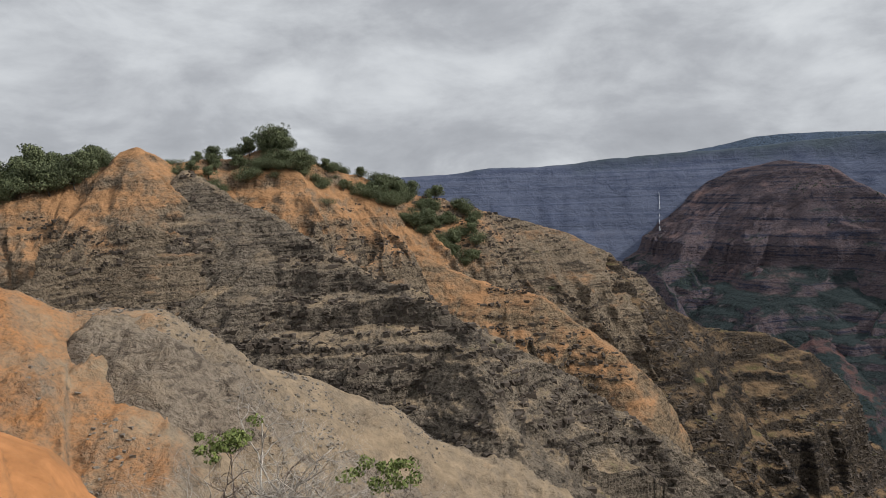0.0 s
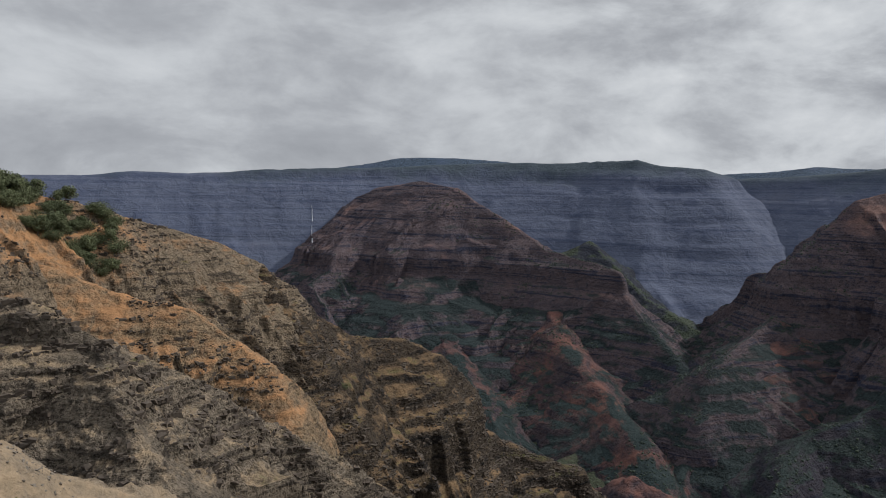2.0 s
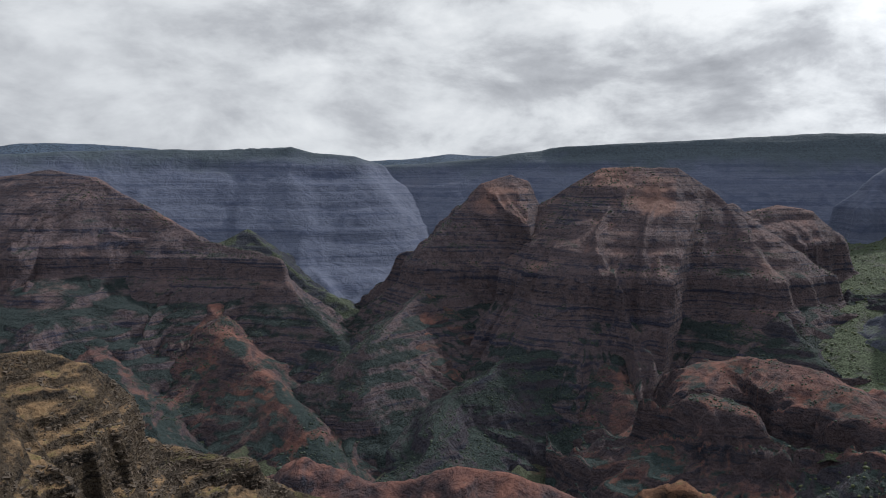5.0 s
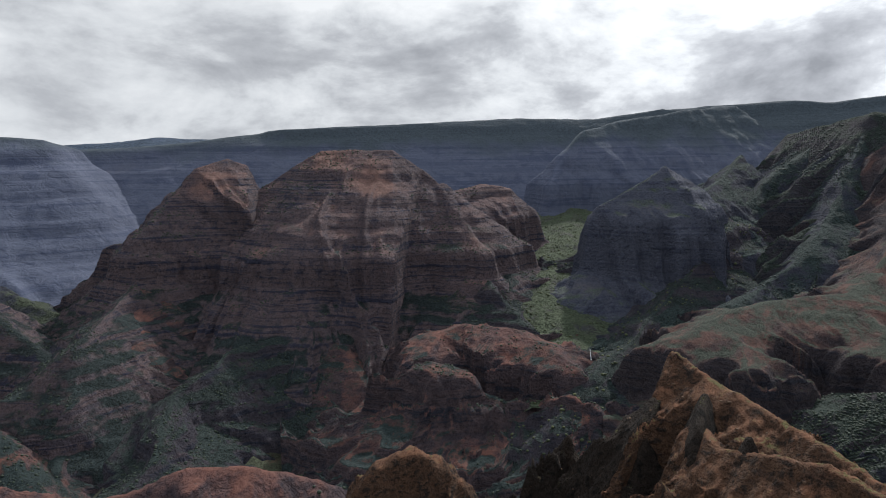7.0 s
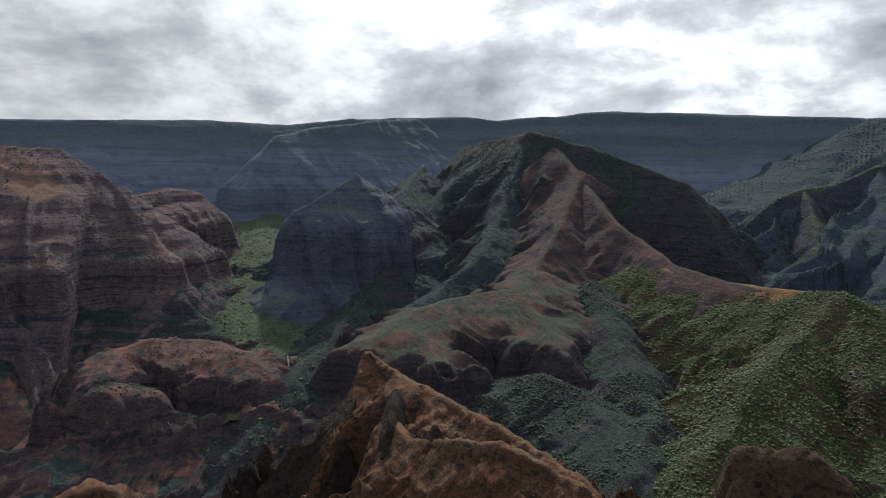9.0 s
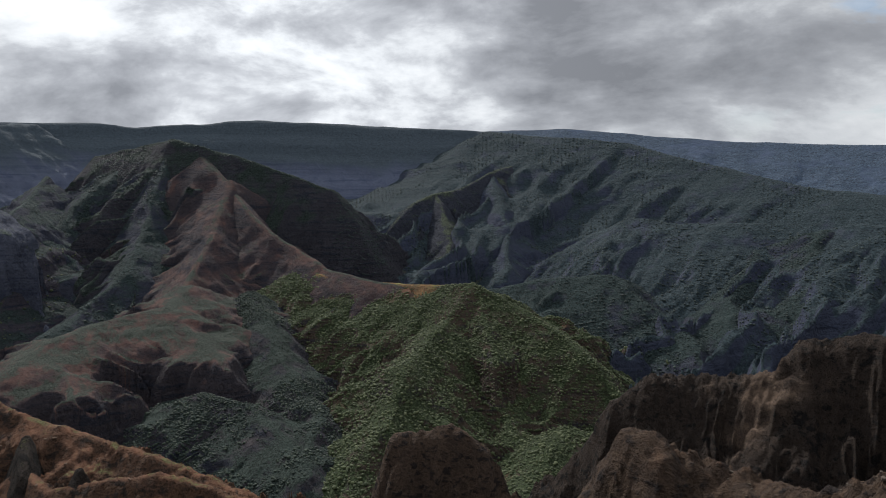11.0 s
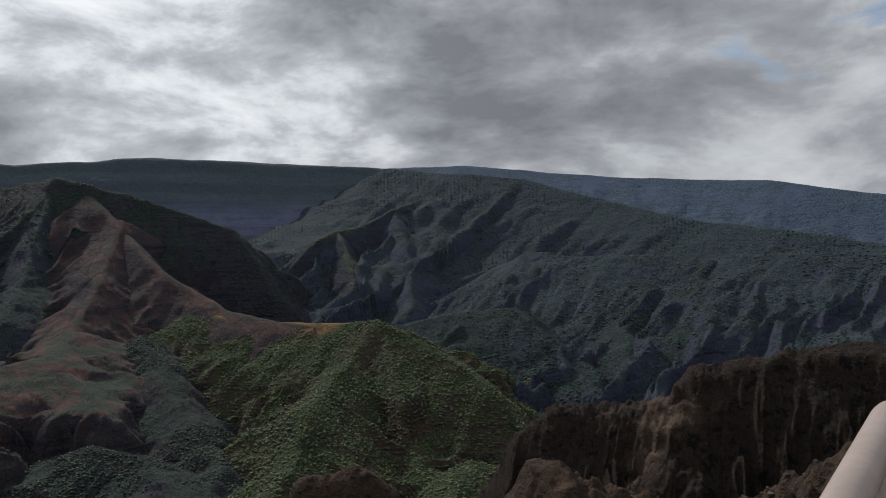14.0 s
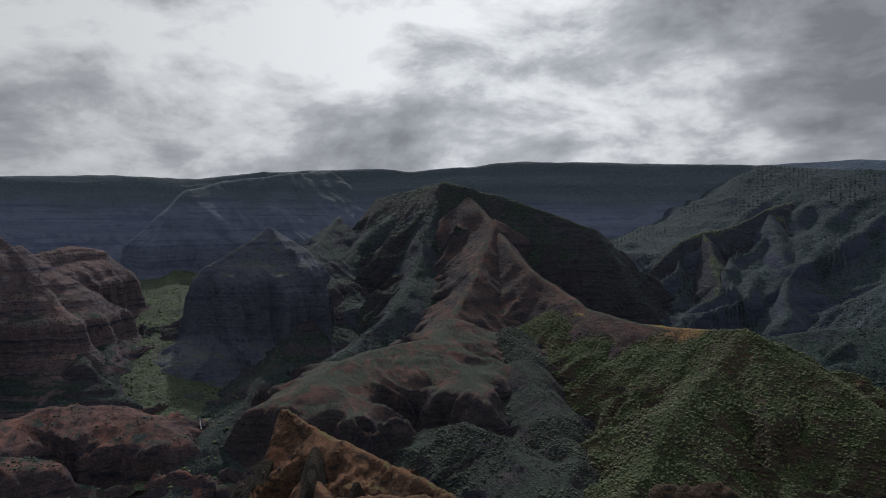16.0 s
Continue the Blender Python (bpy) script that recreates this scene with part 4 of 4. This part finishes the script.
def leaf_ball(bm, rng, centre, size, count, leaf):
    """A tuft: small leaf blades over a rounded, uneven volume."""
    for _ in range(count):
        d = Vector(rng.normal(size=3))
        d.normalize()
        r = size * (0.45 + 0.6 * rng.random() ** 0.6)
        p = centre + Vector((d.x * r, d.y * r, d.z * r * 0.72))
        u = Vector(rng.normal(size=3)).normalized()
        n = (d + 0.8 * u).normalized()
        a = n.orthogonal().normalized()
        b = n.cross(a)
        k = leaf * (0.6 + 0.8 * rng.random())
        bm.faces.new([bm.verts.new(p + k * (x * a + y * b)) for x, y in ((-0.6, -0.3), (0.1, -0.55), (0.75, 0.0), (0.0, 0.5))])


def make_tree(name, seed, high, wide, label, tufts=9, blades=70, leaf=0.11, low=0.25):
    """A bushy tree of unit growth: a trunk that forks into limbs, each bearing tufts."""
    rng = np.random.default_rng(seed)
    tree = tagged(new(name), label, "tree" if high > 4 else "shrub")
    wood, crown = bmesh.new(), bmesh.new()
    lean = Vector((rng.normal() * 0.12, rng.normal() * 0.12, 0)) * high
    fork = Vector((0, 0, high * low)) + 0.3 * lean
    tube(wood, [Vector((0, 0, -0.08 * high)), 0.5 * fork, fork, fork + Vector((0, 0, high * 0.2)) + 0.3 * lean], [0.05 * high, 0.04 * high, 0.033 * high, 0.02 * high], 6)
    for k in range(tufts):
        a = 2 * math.pi * (k / tufts + 0.07 * rng.random())
        out = wide * (0.2 + 0.75 * rng.random()) * (0.4 if k % 3 == 0 else 1)
        tip = Vector((math.cos(a) * out, math.sin(a) * out, high * (0.30 + 0.55 * rng.random()))) + lean * 0.6
        mid = fork.lerp(tip, 0.5) + Vector((0, 0, -0.05 * high))
        tube(wood, [fork, mid, tip], [0.024 * high, 0.015 * high, 0.006 * high], 5)
        leaf_ball(crown, rng, tip, wide * (0.36 + 0.22 * rng.random()), blades, leaf * high)
    part("trunk", wood, BARK, tree)
    part("crown", crown, LEAVES, tree, smooth=False)
    return tree


def ground_at(bearing, reach, fine=None):
    """The height of the land at a bearing and reach, by the bodies that lie there."""
    a = radians(bearing)
    x, y = np.array([[reach * math.sin(a)]]), np.array([[reach * math.cos(a)]])
    best = float(floor_height(x, y)[0, 0])
    for name, label, category, parts, bearings, reaches, nb, nr, shape in BODIES:
        if bearings[0] < bearing < bearings[1] and reaches[0] < reach < reaches[1]:
            best = max(best, float(np.max(part_heights(x, y, parts, shape))))
    return Vector((x[0, 0], y[0, 0], best))


KINDS = [make_tree("ridge_tree", 100 + k, h, w, label, t, 110, 0.055)
         for k, (h, w, t, label) in enumerate([(4.6, 4.0, 18, "dark green bushy tree on the ridge top"), (4.2, 4.4, 20, "dark green spreading tree on the ridge top"),
                                               (6.2, 3.2, 16, "tall dark green tree on the ridge top"), (2.6, 2.8, 14, "low green shrub on the ridge top")])]
rng = np.random.default_rng(7)
stands = []  # bearing, reach, kind, size: the wooded stretches along the ridge top
for (b0, b1, r0, r1, count, big) in [(-34, -24.2, 314, 328, 62, 1.6), (-20.6, -16.2, 308, 328, 24, 0.95), (-15.8, -9.0, 316, 331, 56, 1.1),
                                     (-9.4, -5.5, 324, 342, 16, 0.85), (-5.8, 2.9, 322, 352, 100, 1.05), (-13.6, -12.0, 327, 331, 9, 2.0)]:
    for _ in range(count):
        f = rng.random()
        stands.append((b0 + f * (b1 - b0), r0 + rng.random() * (r1 - r0), int(rng.integers(0, 4)), big * (0.65 + 0.6 * rng.random())))
stands += [(-9.2, 318, 3, 0.9), (-8.8, 300, 3, 1.2), (-15.0, 300, 3, 0.8), (19.5, 330, 3, 1.0), (-13.5, 290, 3, 0.6), (8.5, 330, 3, 0.7)]
used = set()
for bearing, reach, kind, size in stands:
    p = ground_at(bearing, reach)
    m = Matrix.Translation(p - Vector((0, 0, 0.25))) @ pose(0, 0, 0, 0, 0, rng.random() * 360)
    if kind not in used:
        used.add(kind)
        tree = KINDS[kind]
        tree.matrix_basis = m
    else:
        tree = copy_thing(KINDS[kind], m)
    tree.scale = (size, size, size * (0.9 + 0.25 * rng.random()))
    tagged(tree, group="trees on the ridge top")


def grow(bm, rng, start, way, length, radius, depth, tips, droop=0.0, spread=0.7):
    """A limb that bends and forks again and again."""
    pts, rad = [start], [radius]
    d = way.normalized()
    for k in range(4):
        d = (d + Vector(rng.normal(size=3)) * 0.22 + Vector((0, 0, -droop))).normalized()
        pts.append(pts[-1] + d * length / 4)
        rad.append(radius * (1 - 0.11 * (k + 1)))
    tube(bm, pts, rad, 6 if radius > 0.015 else 4)
    if depth == 0:
        tips.append(pts[-1])
        return
    for k in range(2 + (rng.random() < 0.55)):
        turn = Vector(rng.normal(size=3)) * spread
        grow(bm, rng, pts[-1 - (k % 2)], d + turn, length * (0.62 + 0.25 * rng.random()), radius * 0.55, depth - 1, tips, droop, spread)


def old_tree(name, label, bearing, reach, fork, limbs, length, seed, material, depth, tufts, radius, upright=0.5):
    """A gnarled tree on the steep slope: a long bent trunk to the fork's height, limbs that spread and fork, and a few tufts."""
    rng = np.random.default_rng(seed)
    foot = ground_at(bearing, reach)
    tree = tagged(new(name), label, "tree")
    tree.location = foot
    high = fork - foot.z
    bm, tips = bmesh.new(), []
    pts = [Vector((0.12 * math.sin(2.2 * k) * (k > 0), 0.1 * math.sin(1.3 * k), -0.3 + (high + 0.3) * k / 6)) for k in range(7)]
    tube(bm, pts, [radius * (1.25 - 0.06 * k) for k in range(7)], 9)
    part("trunk", bm, material, tree)
    side = Vector((math.cos(radians(bearing)), -math.sin(radians(bearing)), 0))
    for k in range(limbs):
        bm = bmesh.new()
        way = side * (2 * (k + 0.5) / limbs - 1 + 0.2 * rng.normal()) + Vector((0.25 * rng.normal(), 0.25 * rng.normal(), upright + 0.25 * rng.random()))
        grow(bm, rng, pts[-1] - Vector((0, 0, 0.25 * rng.random())), way, length * (0.7 + 0.5 * rng.random()), radius * 0.62, depth, tips, 0.02, 0.6)
        part("limb", bm, material, tree)
    tips.sort(key=lambda p: -p.z)
    for p in tips[:tufts]:
        crown = bmesh.new()
        for _ in range(5):
            leaf_ball(crown, rng, p + Vector((0.24 * rng.normal(), 0.24 * rng.normal(), 0.07 * rng.normal())), 0.10 + 0.08 * rng.random(), 90, 0.036)
        part("tuft", crown, FRESH, tree, "fresh green tuft of leaves", smooth=False)
    return tree


old_tree("gnarled_tree", "gnarled half bare tree with fresh green tufts", -17.6, 11.6, -4.2, 7, 0.75, 4, BARK, 4, 3, 0.085, 0.45)
old_tree("dead_shrub", "bleached leafless shrub on the slope", -13.0, 12.0, -4.25, 9, 0.95, 9, DEAD_WOOD, 5, 0, 0.06, 0.8)
old_tree("dead_shrub", "bleached leafless shrub beside a half bare tree", -16.0, 11.2, -4.4, 8, 0.9, 21, DEAD_WOOD, 5, 0, 0.04, 0.6)
old_tree("dead_shrub", "grey leafless twiggy shrub on the slope", -10.6, 11.6, -4.5, 8, 0.85, 22, DEAD_WOOD, 5, 0, 0.04, 0.7)
old_tree("gnarled_tree", "thin half bare tree with green tufts", -8.4, 12.0, -4.1, 5, 0.70, 15, BARK, 4, 3, 0.055, 0.5)


# ---- falls ----
def waterfall(name, label, bearing, pieces, width, seed, parent=None):
    """White water down the face that the bearing meets: pieces of (top rise, foot rise) in degrees."""
    fall = tagged(new(name), label, "waterfall")
    rng = np.random.default_rng(seed)
    reach = np.arange(1000, 3400, 4.0)
    a = radians(bearing)
    x, y = reach[None] * math.sin(a), reach[None] * math.cos(a)
    best = floor_height(x, y)
    for _, _, _, parts, bearings, reaches, _, _, shape in BODIES:
        if bearings[0] < bearing < bearings[1]:
            h = np.max(part_heights(x, y, parts, shape), axis=0)
            best = np.maximum(best, np.where((reach > reaches[0]) & (reach < reaches[1]), h, -9999))
    rise = np.degrees(np.arctan2(best[0] - EYE, reach))
    for top, foot in pieces:
        bm = bmesh.new()
        rows = []
        for f in np.linspace(0, 1, 14):
            angle = top + f * (foot - top)
            k = int(np.argmax(rise >= angle))
            r = reach[k] - 5
            z = EYE + r * math.tan(radians(angle))
            w = width * (0.35 + 0.65 * f) * (0.8 + 0.4 * rng.random())
            c = Vector((r * math.sin(a), r * math.cos(a), z)) + Vector((math.cos(a), -math.sin(a), 0)) * (rng.normal() * 0.5 + 2.0 * f)
            side = Vector((math.cos(a), -math.sin(a), 0))
            toward = Vector((-math.sin(a), -math.cos(a), 0))
            rows.append([bm.verts.new(c - side * w / 2), bm.verts.new(c + toward * 1.5), bm.verts.new(c + side * w / 2), bm.verts.new(c - toward * 1.5)])
        for u, v in zip(rows, rows[1:]):
            for j in range(4):
                bm.faces.new((u[j], u[(j + 1) % 4], v[(j + 1) % 4], v[j]))
        bm.faces.new(rows[0])
        bm.faces.new(rows[-1][::-1])
        part("tier", bm, WATER, fall)


waterfall("waterfall", "thin white waterfall in tiers down the dark canyon wall", 16.7, [(-1.3, -2.55), (-2.85, -4.2)], 3.2, 3)
waterfall("waterfall", "small white waterfall above the green valley", 86.9, [(-14.3, -15.1)], 2.5, 5)


# ---- stretches of scrub and loose stones ----
ICO = bmesh.new()
bmesh.ops.create_icosphere(ICO, subdivisions=1, radius=1)
ICO_V = np.array([v.co[:] for v in ICO.verts])
ICO_F = np.array([[v.index for v in f.verts] for f in ICO.faces])
ICO.free()
BOX_V = np.array([[x, y, z] for x in (-1, 1) for y in (-1, 1) for z in (-1, 1)], float) * 0.75
BOX_F = np.array([[0, 1, 3], [0, 3, 2], [4, 6, 7], [4, 7, 5], [0, 4, 5], [0, 5, 1], [2, 3, 7], [2, 7, 6], [0, 2, 6], [0, 6, 4], [1, 5, 7], [1, 7, 3]])


def strew(name, label, category, sources, count, sizes, flat, material, seed, jag=0.35, sink=0.25, low=-1.0, clumped=0.0, patch=60.0, rows=0.0, angular=False, below=9999.0):
    """Many small lumps of uneven shape, rounded or angular, over the parts of a body of land that face the lookout."""
    base_v, base_f = (BOX_V, BOX_F) if angular else (ICO_V, ICO_F)
    rng = np.random.default_rng(seed)
    cs, ns, ar = [], [], []
    for ob in sources:
        n = len(ob.data.polygons)
        c, m, a = np.empty(3 * n), np.empty(3 * n), np.empty(n)
        ob.data.polygons.foreach_get("center", c), ob.data.polygons.foreach_get("normal", m), ob.data.polygons.foreach_get("area", a)
        cs.append(c.reshape(-1, 3)), ns.append(m.reshape(-1, 3)), ar.append(a)
    c, m, a = np.concatenate(cs), np.concatenate(ns), np.concatenate(ar)
    facing = -(c * m).sum(1) / np.linalg.norm(c, axis=1)
    w = a * (facing > -0.05) * (m[:, 2] > low) * (c[:, 2] < below)
    if clumped:
        w = w * np.clip(fbm(c[:, 0] / patch, c[:, 1] / patch, 4, seed) * 4 + 1 - clumped, 0, 1)
    if rows:
        q = c[:, 2] / rows + 1.5 * fbm(c[:, 0] / 40, c[:, 1] / 40, 3, seed + 3)
        w = w * (0.12 + (np.abs(q - np.rint(q)) < 0.17))
    pick = rng.choice(len(c), count, p=w / w.sum())
    size = sizes[0] + (sizes[1] - sizes[0]) * rng.random(count) ** 2
    jitter = 1 + jag * (rng.random((count, len(base_v), 3 if angular else 1)) * 2 - 1)
    scale = size[:, None, None] * np.stack([(0.8 + 0.4 * rng.random(count)) * (1.7 if angular else 1), 0.8 + 0.4 * rng.random(count), np.full(count, flat)], -1)[:, None]
    verts = base_v[None] * jitter * scale
    ang = np.arctan2(m[pick, 1], m[pick, 0]) + 1.57 + 0.5 * rng.normal(size=count) if angular else rng.random(count) * 6.28
    co, si = np.cos(ang)[:, None], np.sin(ang)[:, None]
    verts = np.stack([co * verts[..., 0] - si * verts[..., 1], si * verts[..., 0] + co * verts[..., 1], verts[..., 2]], -1)
    verts += (c[pick] + np.array([0, 0, 1]) * (size * flat * (0.5 - sink))[:, None])[:, None]
    faces = base_f[None] + (np.arange(count) * len(base_v))[:, None, None]
    me = bpy.data.meshes.new(name)
    me.vertices.add(count * len(base_v))
    me.vertices.foreach_set("co", verts.astype(np.float32).ravel())
    nf = count * len(base_f)
    me.loops.add(nf * 3)
    me.loops.foreach_set("vertex_index", faces.astype(np.int32).ravel())
    me.polygons.add(nf)
    me.polygons.foreach_set("loop_start", np.arange(0, 3 * nf, 3, dtype=np.int32))
    me.polygons.foreach_set("use_smooth", np.full(nf, not angular))
    me.update(calc_edges=True)
    me.materials.append(material)
    return tagged(new(name, me), label, category, kind="stuff")


P = PART_MESHES
strew("forest", "green forest canopy over the ridge, sunlight in its colour", "forest", P["green_ridge"][:3] + P["valley_floor"], 27000, (1.2, 3.0), 0.85, SUN_SCRUB, 1)
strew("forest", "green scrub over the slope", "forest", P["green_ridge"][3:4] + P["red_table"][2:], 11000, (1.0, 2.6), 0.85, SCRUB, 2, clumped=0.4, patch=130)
strew("forest", "dark forest over the foothills", "forest", P["forest_hills"], 9000, (1.5, 3.4), 0.75, HAZY_SCRUB, 3, clumped=0.4, patch=150)
strew("forest", "forest and scrub on the red hill", "forest", [P["red_hill"][0]] + P["red_hill"][3:], 9000, (1.4, 3.4), 0.75, HAZY_SCRUB, 4, clumped=0.6, patch=160)
strew("forest", "forest on the spur below the plateau", "forest", P["green_spur"] + [P["plateau_wall"][3]], 6000, (2.0, 4.2), 0.7, HAZY_SCRUB, 5, clumped=0.5, patch=200)
strew("scrub", "scattered green bushes on the canyon slopes", "scrub", P["mesa"] + P["red_bench"] + P["striped_spur"][1:] + P["low_ridge"], 14000, (1.0, 2.8), 0.8, SCRUB, 6, low=0.72, clumped=0.7, patch=120)
strew("scrub", "bright bushes in the side valley", "scrub", P["green_valley"] + [P["shadowed_butte"][1]], 1600, (1.6, 4), 0.7, SUN_SCRUB, 7)
strew("rock_ledges", "rows of broken dark rock along the ridge", "rocks", P["ridge"][1:4], 24000, (0.14, 0.85), 0.95, DARK_STONE, 8, jag=0.6, sink=0.4, clumped=0.4, patch=24, rows=4.2, angular=True)
strew("rock_ledges", "broken grey rock over the ridge's face", "rocks", P["ridge"][:1] + P["ridge"][4:], 11000, (0.14, 0.75), 0.95, DARK_STONE, 18, jag=0.6, sink=0.4, clumped=0.8, patch=24, rows=4.2, angular=True, below=-6.0)
strew("loose_stones", "pale stones strewn on the bare spur", "stones", P["bare_spur"], 9000, (0.02, 0.13), 0.9, PALE_STONE, 9, jag=0.6, sink=0.35, clumped=0.9, patch=5, angular=True)
strew("loose_stones", "brown stones on the broken rock ridge", "stones", P["near_crag"], 1500, (0.03, 0.15), 0.8, STONE, 10, jag=0.6, sink=0.3, clumped=0.3, patch=6, angular=True)
strew("loose_stones", "rust brown stones on the crag", "stones", P["crag"], 1500, (0.03, 0.17), 0.8, RUST_STONE, 11, jag=0.6, sink=0.3, clumped=0.5, patch=8, angular=True)


# ---- the rail at the lookout ----
def guard_rail():
    rail = tagged(new("guard_rail"), "worn beige painted pipe guard rail with wire infill", "railing")
    z = 1.19
    a, b = Vector((0.415, -0.256, z)), Vector((0.702, -2.026, z))
    run = (b - a).normalized()
    inward = Vector((run.y, -run.x, 0))
    end = b + inward * 1.5
    path = [a]
    path.append(b - run * 0.16)
    for k in range(1, 8):
        q = radians(k * 90 / 8)
        path.append(b - run * 0.16 + run * 0.16 * math.sin(q) + inward * 0.16 * (1 - math.cos(q)))
    path += [b + inward * 0.16, end]
    bm = bmesh.new()
    tube(bm, path, [0.031] * len(path), 20)
    part("top_rail", bm, PAINT, rail)
    for p in (a + run * 0.03, b - run * 0.4, end):
        bm = bmesh.new()
        tube(bm, [Vector((p.x, p.y, -0.35)), Vector((p.x, p.y, z - 0.01))], [0.024, 0.024], 14)
        part("post", bm, PAINT, rail)
    off = Vector((0, 0, -0.052)) + inward * 0.012
    for h in (0.0, -0.95):
        bm = bmesh.new()
        tube(bm, [p + off + Vector((0, 0, h)) for p in path], [0.0045] * len(path), 8)
        part("infill_rod", bm, WIRE, rail)
    wire = bmesh.new()
    tube(wire, [Vector((0, 0, 0.0)), Vector((0, 0, -0.95))], [0.0022, 0.0022], 6)
    first = part("wire", wire, WIRE, rail)
    first.location = a + run * 0.08 + off
    tab = bmesh.new()
    tube(tab, [Vector((0, 0, 0.03)), Vector((0, 0, 0))], [0.004, 0.004], 6)
    first_tab = part("tab", tab, WIRE, rail)
    first_tab.location = first.location
    length = (b - a).length - 0.2
    for k in range(1, 34):
        for ob in (first, first_tab):
            o = new(ob.name, ob.data)
            o.parent = rail
            o.location = a + run * (0.08 + k * (length - 0.1) / 34) + off
    for k in range(26):
        o = new("wire", first.data)
        o.parent = rail
        o.location = b + inward * (0.18 + 0.05 * k) + off
    return rail


guard_rail()
